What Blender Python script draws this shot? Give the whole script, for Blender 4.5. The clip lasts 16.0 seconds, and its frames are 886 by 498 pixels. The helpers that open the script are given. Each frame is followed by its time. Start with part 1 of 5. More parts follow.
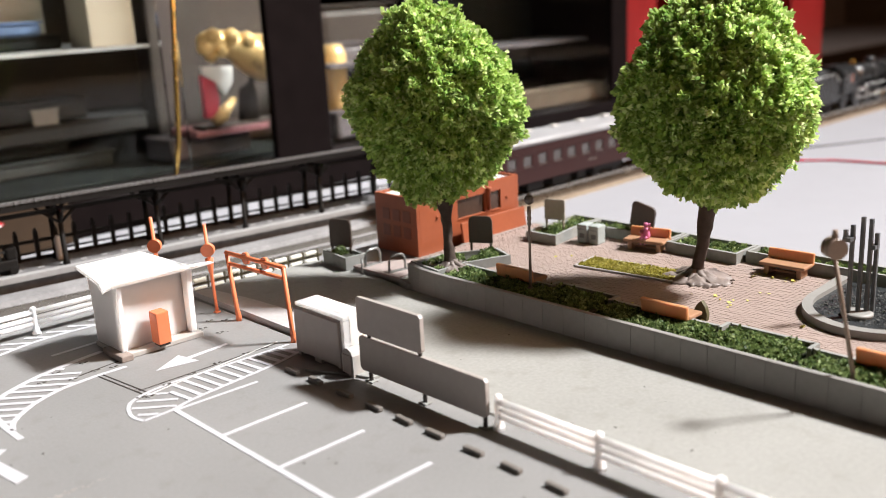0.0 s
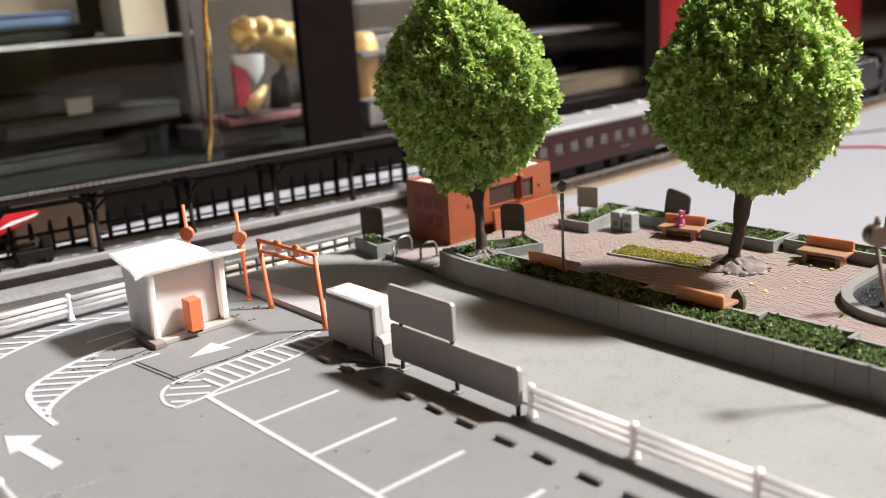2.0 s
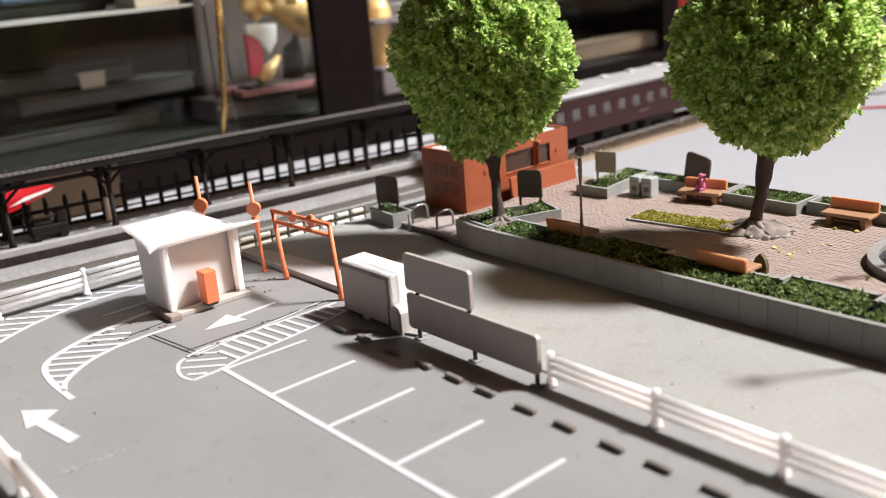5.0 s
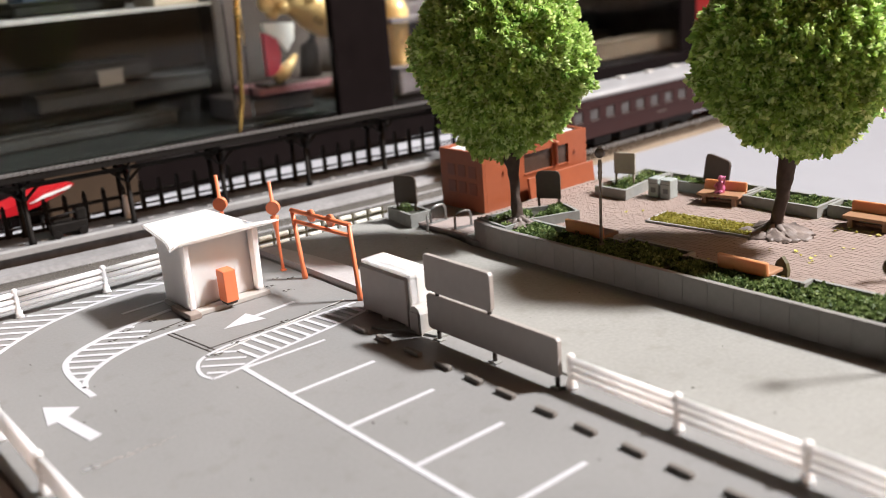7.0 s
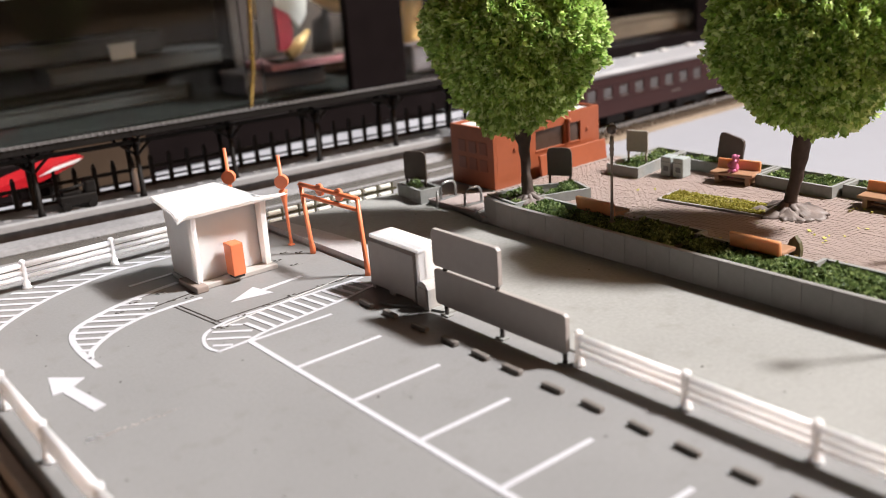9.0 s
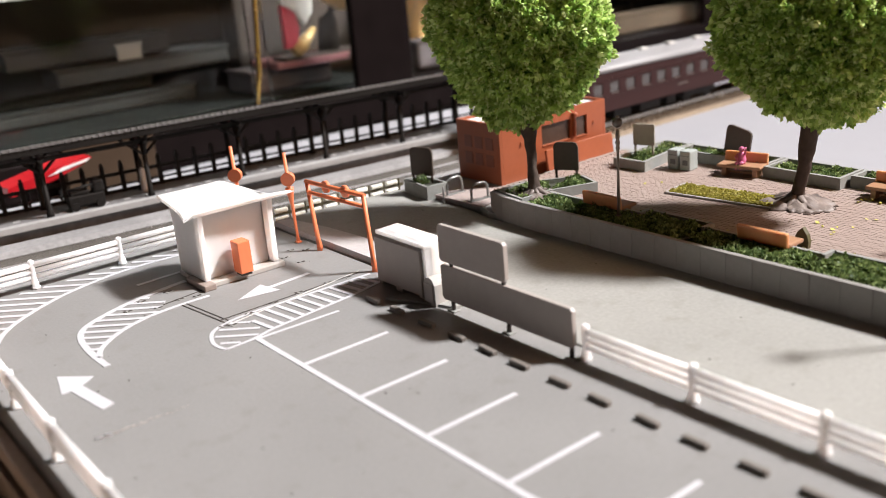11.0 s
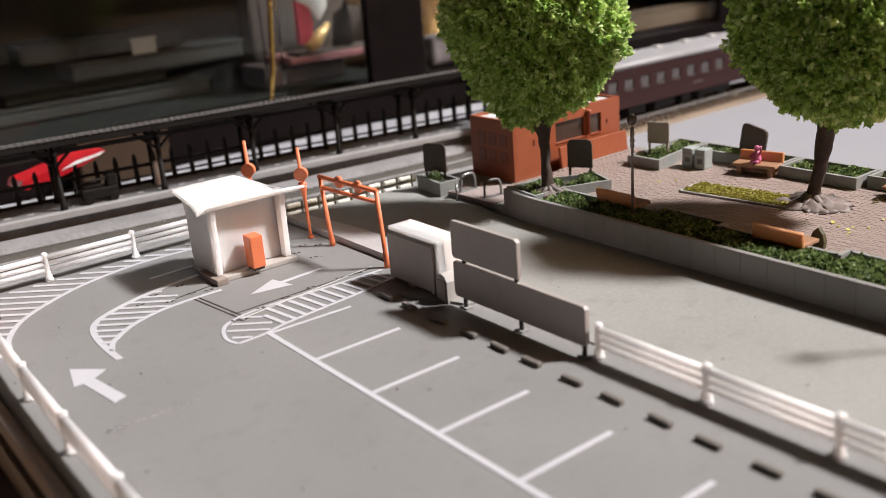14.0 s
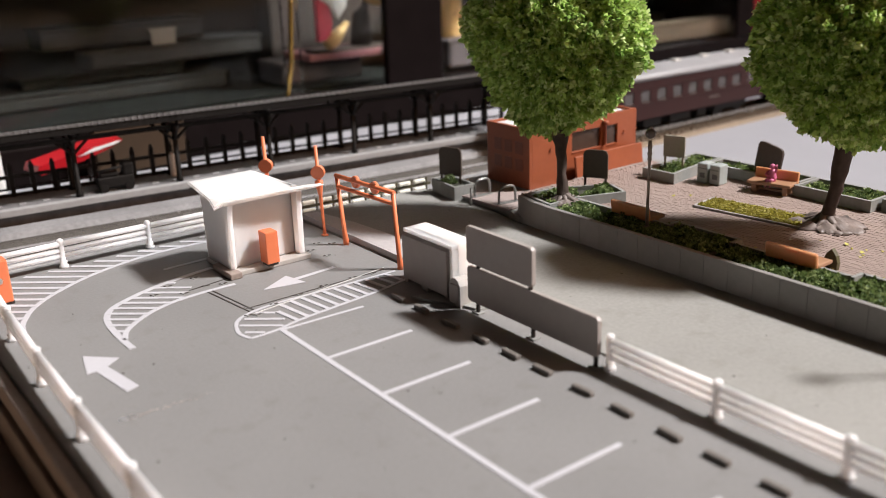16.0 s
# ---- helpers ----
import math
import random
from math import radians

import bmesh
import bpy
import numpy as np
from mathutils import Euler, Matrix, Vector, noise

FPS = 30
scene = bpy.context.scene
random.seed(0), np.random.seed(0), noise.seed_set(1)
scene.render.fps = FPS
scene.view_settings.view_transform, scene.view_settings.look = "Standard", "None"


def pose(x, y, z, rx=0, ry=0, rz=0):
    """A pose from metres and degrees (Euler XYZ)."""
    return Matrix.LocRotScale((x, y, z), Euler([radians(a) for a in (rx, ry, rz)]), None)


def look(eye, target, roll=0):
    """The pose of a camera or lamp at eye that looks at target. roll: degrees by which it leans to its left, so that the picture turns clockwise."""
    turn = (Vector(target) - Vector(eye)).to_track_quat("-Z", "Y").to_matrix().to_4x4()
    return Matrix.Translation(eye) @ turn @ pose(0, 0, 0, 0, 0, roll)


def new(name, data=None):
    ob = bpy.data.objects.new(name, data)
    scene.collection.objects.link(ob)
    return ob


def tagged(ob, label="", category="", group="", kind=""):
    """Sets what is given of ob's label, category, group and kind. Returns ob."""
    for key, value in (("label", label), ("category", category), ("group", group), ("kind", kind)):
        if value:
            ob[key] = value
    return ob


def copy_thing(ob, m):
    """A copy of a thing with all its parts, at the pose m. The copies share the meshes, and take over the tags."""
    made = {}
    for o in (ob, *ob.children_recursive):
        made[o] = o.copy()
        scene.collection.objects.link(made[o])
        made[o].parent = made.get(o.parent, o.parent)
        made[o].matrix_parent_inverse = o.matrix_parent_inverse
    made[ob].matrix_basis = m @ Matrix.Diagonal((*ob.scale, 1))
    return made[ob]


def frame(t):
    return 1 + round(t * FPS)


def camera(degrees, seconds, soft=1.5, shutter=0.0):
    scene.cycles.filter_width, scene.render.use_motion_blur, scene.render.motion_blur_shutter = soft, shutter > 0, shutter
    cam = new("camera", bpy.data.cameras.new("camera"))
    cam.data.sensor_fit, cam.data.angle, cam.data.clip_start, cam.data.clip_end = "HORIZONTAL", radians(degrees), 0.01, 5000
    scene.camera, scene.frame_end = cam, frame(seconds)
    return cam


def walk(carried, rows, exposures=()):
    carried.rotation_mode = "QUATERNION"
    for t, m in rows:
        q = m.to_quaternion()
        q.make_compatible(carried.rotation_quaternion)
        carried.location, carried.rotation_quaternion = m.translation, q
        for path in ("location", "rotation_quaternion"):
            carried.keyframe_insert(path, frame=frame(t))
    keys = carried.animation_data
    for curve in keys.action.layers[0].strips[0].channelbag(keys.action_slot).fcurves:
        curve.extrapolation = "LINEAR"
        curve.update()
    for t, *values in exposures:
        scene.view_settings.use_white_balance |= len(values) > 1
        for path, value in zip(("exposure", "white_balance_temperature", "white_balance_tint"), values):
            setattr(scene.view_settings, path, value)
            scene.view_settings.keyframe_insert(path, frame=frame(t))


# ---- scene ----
WATTS_SUN, WATTS_FILL = 13.3, 5.8
EXPOSURES = [(0, -0.03, 6500, 10), (1.0, -0.1, 6500, 10), (2.0, -0.21, 6500, 10), (3.0, -0.13, 6500, 10), (6, -0.17, 6520, 11), (9, -0.2, 6540, 12), (11.5, -0.15, 6570, 12), (12.0, -0.5, 6590, 13), (12.5, -0.54, 6590, 13), (16, -0.53, 6600, 13)]
# One unit of the plan is one centimetre.
U = 0.01
cam = camera(50.0, 16.0, soft=0.8)
PATH = [
    (0, (-6.986, -14.99, 7.035), (-5.682, -13.57, 6.506), -3.0),
    (0.5, (-6.995, -14.97, 7.029), (-5.7, -13.541, 6.497), -3.1),
    (1, (-7.003, -14.883, 7.022), (-5.719, -13.447, 6.483), -3.2),
    (1.5, (-6.923, -14.875, 6.988), (-5.659, -13.423, 6.443), -3.4),
    (2, (-6.922, -14.87, 6.98), (-5.67, -13.41, 6.431), -3.5),
    (2.5, (-6.952, -14.844, 7.001), (-5.71, -13.38, 6.439), -3.8),
    (3, (-6.814, -14.787, 6.92), (-5.583, -13.322, 6.337), -4.0),
    (3.5, (-6.797, -14.709, 6.908), (-5.572, -13.246, 6.309), -4.1),
    (6, (-6.692, -14.685, 6.825), (-5.492, -13.205, 6.217), -5.0),
    (6.5, (-6.734, -14.654, 6.843), (-5.541, -13.168, 6.237), -4.8),
    (7, (-6.819, -14.586, 6.9), (-5.631, -13.096, 6.293), -4.5),
    (7.5, (-6.769, -14.597, 6.882), (-5.586, -13.104, 6.271), -4.3),
    (8, (-6.78, -14.632, 6.84), (-5.602, -13.139, 6.219), -4.1),
    (8.5, (-6.72, -14.534, 6.772), (-5.552, -13.039, 6.136), -4.1),
    (9, (-6.696, -14.532, 6.741), (-5.538, -13.034, 6.098), -4.1),
    (11.5, (-6.641, -14.574, 6.71), (-5.502, -13.063, 6.062), -5.0),
    (12, (-6.641, -14.566, 6.699), (-5.505, -13.052, 6.053), -4.9),
    (12.5, (-6.669, -14.551, 6.719), (-5.535, -13.037, 6.071), -4.8),
    (13, (-6.664, -14.519, 6.705), (-5.535, -13.0, 6.057), -4.8),
    (13.5, (-6.679, -14.516, 6.725), (-5.556, -12.995, 6.073), -4.7),
    (14, (-6.639, -14.518, 6.697), (-5.519, -12.995, 6.044), -4.6),
    (14.5, (-6.666, -14.509, 6.72), (-5.55, -12.984, 6.066), -4.2),
    (15, (-6.697, -14.477, 6.758), (-5.583, -12.951, 6.102), -3.6),
    (15.5, (-6.792, -14.482, 6.752), (-5.674, -12.956, 6.102), -2.7),
    (16, (-6.838, -14.457, 6.78), (-5.724, -12.928, 6.131), -2.1),
]
walk(cam, [(t, look(tuple(v * U for v in eye), tuple(v * U for v in target), roll)) for t, eye, target, roll in PATH], EXPOSURES)
cam.data.dof.use_dof = True
cam.data.dof.focus_distance = 20.0 * U
cam.data.dof.aperture_fstop = 20.0

# ---- light ----
world = bpy.data.worlds.new("world")
world.use_nodes = True
scene.world = world
wn = world.node_tree.nodes
sky = wn.new("ShaderNodeTexSky")
sky.sky_type, sky.sun_disc, sky.sun_elevation, sky.sun_rotation = "NISHITA", False, radians(49), radians(126)
world.node_tree.links.new(sky.outputs[0], wn["Background"].inputs[0])
wn["Background"].inputs[1].default_value = 0.05


def area_lamp(name, eye, target, sx, sy, watts, colour, spread):
    data = bpy.data.lights.new(name, "AREA")
    data.shape, data.size, data.size_y, data.energy, data.color = "RECTANGLE", sx, sy, watts, colour
    data.spread = radians(spread)
    ob = new(name, data)
    ob.matrix_world = look(eye, target)
    return ob


# The room's high window lies towards +x and -y of the table; a wider warm fill lamp is added behind the camera.
area_lamp("window_daylight", (1.48, -1.01, 2.03), (0.05, 0.0, 0.0), 0.29, 0.29, WATTS_SUN, (0.99, 0.98, 0.98), 45)
area_lamp("warm_fill_lamp", (0.8, -1.38, 0.95), (0.05, 0.1, 0.0), 1.1, 0.8, WATTS_FILL, (1.0, 0.53, 0.255), 120)


# ---- materials ----
def material(name, colour, rough=0.6, metal=0.0, vary=0.12, grain=9.0, stain=1.1, bump=0.15, spread=0.0, spec=0.5, dirt=None, dirt_amount=0.0, through_light=0.0, through_depth=0.16):
    """Painted or cast surface: base colour with a fine grain, broad stains and slight relief. grain and stain are in features per centimetre."""
    m = bpy.data.materials.new(name)
    m.use_nodes = True
    n, l = m.node_tree.nodes, m.node_tree.links
    b = n["Principled BSDF"]
    b.inputs["Roughness"].default_value, b.inputs["Metallic"].default_value = rough, metal
    b.inputs["Specular IOR Level"].default_value = spec
    if through_light:  # thin plastic that lets light scatter through
        b.inputs["Subsurface Weight"].default_value = through_light
        b.inputs["Subsurface Radius"].default_value = (1.0, 0.92, 0.86)
        b.inputs["Subsurface Scale"].default_value = through_depth * U
    co = n.new("ShaderNodeTexCoord")
    fine, broad = n.new("ShaderNodeTexNoise"), n.new("ShaderNodeTexNoise")
    for tex, scale, detail in ((fine, grain / U, 6), (broad, stain / U, 4)):
        tex.inputs["Scale"].default_value, tex.inputs["Detail"].default_value = scale, detail
        l.new(co.outputs["Object"], tex.inputs["Vector"])
    add = n.new("ShaderNodeMath")
    add.operation = "MULTIPLY_ADD"
    l.new(fine.outputs["Fac"], add.inputs[0])
    add.inputs[1].default_value = 0.5
    half = n.new("ShaderNodeMath")
    half.operation = "MULTIPLY"
    half.inputs[1].default_value = 0.5
    l.new(broad.outputs["Fac"], half.inputs[0])
    l.new(half.outputs[0], add.inputs[2])
    ramp = n.new("ShaderNodeValToRGB")
    ramp.color_ramp.elements[0].position, ramp.color_ramp.elements[1].position = 0.3, 0.7
    low = tuple(c * (1 - vary) for c in colour)
    high = tuple(min(1.0, c * (1 + vary)) for c in colour)
    ramp.color_ramp.elements[0].color, ramp.color_ramp.elements[1].color = (*low, 1), (*high, 1)
    l.new(add.outputs[0], ramp.inputs[0])
    out = ramp.outputs[0]
    if spread:
        info, hsv = n.new("ShaderNodeObjectInfo"), n.new("ShaderNodeHueSaturation")
        span = n.new("ShaderNodeMapRange")
        span.inputs["To Min"].default_value, span.inputs["To Max"].default_value = 1 - spread, 1 + spread
        l.new(info.outputs["Random"], span.inputs["Value"])
        l.new(span.outputs[0], hsv.inputs["Value"])
        l.new(out, hsv.inputs["Color"])
        out = hsv.outputs[0]
    if dirt:
        spots, cut, mix = n.new("ShaderNodeTexNoise"), n.new("ShaderNodeMapRange"), n.new("ShaderNodeMixRGB")
        spots.inputs["Scale"].default_value, spots.inputs["Detail"].default_value = 2.3 / U, 8
        l.new(co.outputs["Object"], spots.inputs["Vector"])
        cut.inputs["From Min"].default_value, cut.inputs["From Max"].default_value, cut.inputs["To Max"].default_value = 0.56, 0.74, dirt_amount
        l.new(spots.outputs["Fac"], cut.inputs["Value"])
        l.new(cut.outputs[0], mix.inputs[0])
        l.new(out, mix.inputs[1])
        mix.inputs[2].default_value = (*dirt, 1)
        out = mix.outputs[0]
    l.new(out, b.inputs["Base Color"])
    rr = n.new("ShaderNodeMapRange")
    rr.inputs["To Min"].default_value, rr.inputs["To Max"].default_value = max(0.02, rough - 0.12), min(1.0, rough + 0.12)
    l.new(broad.outputs["Fac"], rr.inputs["Value"])
    l.new(rr.outputs[0], b.inputs["Roughness"])
    if bump:
        bp = n.new("ShaderNodeBump")
        bp.inputs["Strength"].default_value, bp.inputs["Distance"].default_value = bump, 0.03 * U
        l.new(fine.outputs["Fac"], bp.inputs["Height"])
        l.new(bp.outputs[0], b.inputs["Normal"])
    return m


def leafy(name, dark, mid, light, through_light=0.42):
    """Flock foliage: colour varies from tuft to tuft, with some light let through."""
    m = bpy.data.materials.new(name)
    m.use_nodes = True
    n, l = m.node_tree.nodes, m.node_tree.links
    b = n["Principled BSDF"]
    b.inputs["Roughness"].default_value = 0.55
    b.inputs["Specular IOR Level"].default_value = 0.35
    geo, ramp = n.new("ShaderNodeNewGeometry"), n.new("ShaderNodeValToRGB")
    ramp.color_ramp.elements[0].color, ramp.color_ramp.elements[1].color = (*dark, 1), (*light, 1)
    for at, mix_in in ((0.32, 0.55), (0.66, 1.0)):
        stop_ = ramp.color_ramp.elements.new(at)
        stop_.color = (*(d + (m_ - d) * mix_in for d, m_ in zip(dark, mid)), 1)
    l.new(geo.outputs["Random Per Island"], ramp.inputs[0])
    l.new(ramp.outputs[0], b.inputs["Base Color"])
    tr, mix = n.new("ShaderNodeBsdfTranslucent"), n.new("ShaderNodeMixShader")
    l.new(ramp.outputs[0], tr.inputs["Color"])
    mix.inputs[0].default_value = through_light
    l.new(b.outputs[0], mix.inputs[1])
    l.new(tr.outputs[0], mix.inputs[2])
    l.new(mix.outputs[0], n["Material Output"].inputs["Surface"])
    return m


def glassy(name, colour, rough=0.05, through_amount=0.0):
    m = bpy.data.materials.new(name)
    m.use_nodes = True
    b = m.node_tree.nodes["Principled BSDF"]
    b.inputs["Base Color"].default_value = (*colour, 1)
    b.inputs["Roughness"].default_value = rough
    b.inputs["Transmission Weight"].default_value = through_amount
    b.inputs["IOR"].default_value = 1.5 if through_amount < 0.5 else 1.25
    return m


ASPHALT = material("lot_grey", (0.214, 0.212, 0.207), 0.6, vary=0.09, grain=16, stain=0.35, bump=0.1, dirt=(0.15, 0.14, 0.125), dirt_amount=0.3)
ROADGREY = material("road_grey", (0.272, 0.269, 0.25), 0.66, vary=0.15, grain=12, stain=0.3, bump=0.12, dirt=(0.2, 0.195, 0.165), dirt_amount=0.5)
PAINT = material("white_paint", (0.5, 0.5, 0.525), 0.5, vary=0.04, bump=0.05)
WORNPAINT = material("thin_white_paint", (0.6, 0.59, 0.57), 0.55, vary=0.12, bump=0.05)
WHITE = material("white_plastic", (0.74, 0.715, 0.69), 0.42, vary=0.04, grain=4, bump=0.04, through_light=1.0, through_depth=0.4)
FENCEWHITE = material("pale_plastic", (0.78, 0.74, 0.725), 0.4, vary=0.04, bump=0.03, through_light=1.0, through_depth=0.4)
ORANGE = material("orange_plastic", (0.74, 0.2, 0.085), 0.38, vary=0.06, grain=5, bump=0.04)
BRICKRED = material("brick_orange_plastic", (0.3, 0.078, 0.031), 0.45, vary=0.1, grain=6, bump=0.08)
SIDEWIN = material("side_window_red", (0.2, 0.055, 0.028), 0.4, vary=0.1)
DARKWIN = material("dark_window", (0.06, 0.036, 0.026), 0.25, vary=0.2, bump=0)
BOARD = material("sign_back_grey", (0.36, 0.325, 0.3), 0.5, vary=0.06, grain=6, bump=0.06)
STOP = material("wheel_stop_grey", (0.05, 0.042, 0.037), 0.6, vary=0.15)
WHEELSTOP = material("wheel_stop_stone", (0.15, 0.135, 0.12), 0.6, vary=0.15)
# Lightened so that the colour stands in for sun on the footway.
FOOTWAY = material("footway_sunlit", (0.43, 0.41, 0.405), 0.65, vary=0.1, grain=10, bump=0.12)
FORECOURT = material("forecourt_pink", (0.33, 0.27, 0.25), 0.65, vary=0.12, grain=10, bump=0.15)
CONCRETE = material("planter_concrete", (0.25, 0.255, 0.24), 0.62, vary=0.12, grain=10, bump=0.15, dirt=(0.1, 0.1, 0.085), dirt_amount=0.45)
PANEL = material("wall_panel_grey", (0.225, 0.213, 0.198), 0.6, vary=0.08, grain=10, bump=0.12, spread=0.04)
PAVER = material("pink_paver", (0.28, 0.215, 0.187), 0.6, vary=0.1, grain=12, bump=0.12, spread=0.08)
PAVERJOINT = material("paver_joint", (0.235, 0.177, 0.15), 0.8, vary=0.1)
BENCH = material("amber_bench_plastic", (0.57, 0.275, 0.135), 0.35, vary=0.08, grain=5, bump=0.04, through_light=0.5)
BENCHSEAT = material("tan_bench_plastic", (0.34, 0.19, 0.11), 0.4, vary=0.08, bump=0.04)
BARK = material("dark_bark", (0.055, 0.034, 0.024), 0.7, vary=0.45, grain=6, bump=0.9)
ROOTS = material("root_clay", (0.17, 0.135, 0.118), 0.55, vary=0.4, grain=5, bump=0.9, dirt=(0.035, 0.025, 0.022), dirt_amount=0.95)
LEAF = leafy("tree_flock", (0.2, 0.36, 0.08), (0.58, 0.75, 0.23), (0.9, 0.97, 0.56), 0.5)
LEAFSHADE = material("tree_inner_shade", (0.12, 0.24, 0.04), 0.9, vary=0.3)
HEDGE = leafy("hedge_flock", (0.04, 0.08, 0.026), (0.19, 0.265, 0.087), (0.4, 0.48, 0.21), 0.36)
MOSS = leafy("yellow_moss", (0.2, 0.165, 0.018), (0.34, 0.3, 0.04), (0.5, 0.45, 0.1))
SOIL = material("dark_soil", (0.035, 0.035, 0.022), 0.9, vary=0.4, grain=8, bump=0.5)
YELLOWLEAF = material("fallen_leaf_yellow", (0.5, 0.45, 0.1), 0.7)
OLIVESTONE = material("olive_stone", (0.07, 0.06, 0.02), 0.6, vary=0.3)
DARKSIGN = material("dark_notice_board", (0.06, 0.043, 0.032), 0.45, vary=0.15)
PALESIGN = material("pale_notice_board", (0.33, 0.30, 0.25), 0.45, vary=0.1)
BLOCKGREY = material("pale_grey_block", (0.4, 0.38, 0.355), 0.5, vary=0.08)
LAMPMETAL = material("bronze_post", (0.23, 0.195, 0.165), 0.4, 0.2, vary=0.2)
LAMPTAN = material("tan_post", (0.24, 0.175, 0.135), 0.45, vary=0.15)
GLOBE = material("smoked_globe", (0.12, 0.1, 0.09), 0.16, vary=0.2, bump=0)
CABINET = material("pale_grey_cabinet", (0.34, 0.375, 0.365), 0.45, vary=0.08)
CABINETDARK = material("cabinet_grille", (0.12, 0.13, 0.13), 0.5)
STEEL = material("grey_steel", (0.3, 0.3, 0.29), 0.3, 0.4, vary=0.1)
PEBBLE = material("pond_pebble", (0.05, 0.05, 0.045), 0.85, vary=0.4)
PONDRIM = material("pond_rim", (0.24, 0.235, 0.22), 0.5, vary=0.1, bump=0.12)
WATER = material("dark_resin_water", (0.03, 0.034, 0.036), 0.25, vary=0.6, grain=7, bump=0.7)
PILLAR = material("sculpture_grey", (0.11, 0.115, 0.12), 0.4, 0.2, vary=0.15)
DOLL = material("pink_paint", (0.6, 0.15, 0.3), 0.45, vary=0.15, grain=4)
BALLAST = material("grey_ballast", (0.24, 0.235, 0.235), 0.8, vary=0.3, grain=9, bump=0.5)
STATIONGREY = material("station_base_grey", (0.32, 0.31, 0.3), 0.7, vary=0.12, grain=8, bump=0.2)
RAIL = material("nickel_rail", (0.35, 0.33, 0.3), 0.25, 0.9, vary=0.1)
SLEEPER = material("tan_sleeper", (0.13, 0.092, 0.06), 0.7, vary=0.2)
PLATFORM = material("platform_asphalt", (0.145, 0.14, 0.14), 0.7, vary=0.4, grain=5, bump=0.3)
COPING = material("platform_coping", (0.33, 0.325, 0.32), 0.55, vary=0.1)
BLACKPL = material("black_plastic", (0.012, 0.0105, 0.0095), 0.5, vary=0.3, bump=0.06, spec=0.2)
OLIVE = material("olive_fence", (0.10, 0.085, 0.045), 0.55, vary=0.2)
GLOWWHITE = material("cream_rail", (0.9, 0.87, 0.76), 0.35, vary=0.04)
COACH = material("maroon_coach", (0.03, 0.0095, 0.0085), 0.4, vary=0.12, grain=4, bump=0.03, spec=0.25)
COACHROOF = material("silver_roof", (0.27, 0.27, 0.275), 0.55, 0.1, vary=0.08, grain=3, bump=0.04)
VENTWHITE = material("roof_vent", (0.5, 0.49, 0.46), 0.5, vary=0.06)
COACHGLASS = glassy("coach_glass", (0.17, 0.16, 0.16), 0.08, 0.5)
TRIM = material("coach_trim", (0.11, 0.09, 0.08), 0.35, 0.4, vary=0.1)
BLACK = material("loco_black", (0.014, 0.0145, 0.015), 0.28, vary=0.25, bump=0.04)
SILVER = material("silver_line", (0.55, 0.55, 0.53), 0.3, 0.6, vary=0.08)
COAL = material("coal", (0.03, 0.03, 0.032), 0.35, vary=0.5, grain=6, bump=0.8)
BRASS = material("brass", (0.65, 0.42, 0.12), 0.25, 0.9, vary=0.1)
CARDWHITE = material("white_card", (0.7, 0.69, 0.68), 0.6, vary=0.05, grain=2, bump=0.03)
CARTON = material("brown_carton", (0.045, 0.028, 0.016), 0.7, vary=0.2, grain=1, stain=0.2, bump=0.05, spec=0.2)
TOYRED = material("toy_red", (0.42, 0.008, 0.014), 0.35, vary=0.1, grain=0.8, bump=0)
CANOPY = material("canopy_roof", (0.11, 0.106, 0.105), 0.55, vary=0.15)
PAPER = material("white_sheet", (0.29, 0.292, 0.313), 0.75, vary=0.03, grain=0.8, stain=0.12, bump=0.02)
WOOD = material("brown_table", (0.3, 0.205, 0.135), 0.5, vary=0.25, grain=1.5, stain=0.2, bump=0.1)
BEDTAN = material("track_bed_tan", (0.36, 0.29, 0.21), 0.7, vary=0.2, grain=3, stain=0.3)
TANDULL = material("dull_tan_wood", (0.1, 0.072, 0.05), 0.6, vary=0.2, grain=0.6, stain=0.1)
TANWOOD = material("tan_board", (0.45, 0.30, 0.17), 0.6, vary=0.15, grain=1.0, stain=0.1)
BEIGE = material("beige_rim", (0.27, 0.22, 0.19), 0.6, vary=0.15)
FRAME = material("black_lacquer", (0.008, 0.0055, 0.0055), 0.45, vary=0.2, grain=1, bump=0, spec=0.05)
CLEAR = glassy("clear_pane", (0.85, 0.9, 0.88), 0.035, 1.0)
REDLACQ = material("red_lacquer", (0.24, 0.014, 0.014), 0.35, vary=0.15, grain=0.5, bump=0)
GOLD = material("gold_leaf", (0.8, 0.54, 0.24), 0.3, 0.35, vary=0.2, grain=0.6)
# Grey and brown kept very dark: the cabinet's dim inside is put into the colour.
DIMGREY = material("dim_grey_panel", (0.03, 0.031, 0.03), 0.7, vary=0.15, grain=0.5, stain=0.08, spec=0.2)
DIMBROWN = material("dim_brown_panel", (0.048, 0.036, 0.03), 0.6, vary=0.25, grain=0.5, stain=0.08)
PALEGREY = material("pale_grey_card", (0.28, 0.28, 0.275), 0.6, vary=0.06, grain=0.5)
PINKRED = material("pink_red_cloth", (0.55, 0.045, 0.08), 0.6, vary=0.15, grain=0.6)
PLASTER = material("room_plaster", (0.12, 0.09, 0.065), 0.85, vary=0.05, grain=0.2, stain=0.02, bump=0)
CEILING = material("room_ceiling", (0.34, 0.28, 0.22), 0.9, vary=0.04, grain=0.2, stain=0.02, bump=0)
# Near-black, with the shade deep in the cabinet put into the colour.
DIMSHELF = material("dim_shelf", (0.009, 0.01, 0.009), 0.7, vary=0.2, grain=0.5, bump=0, spec=0.15)
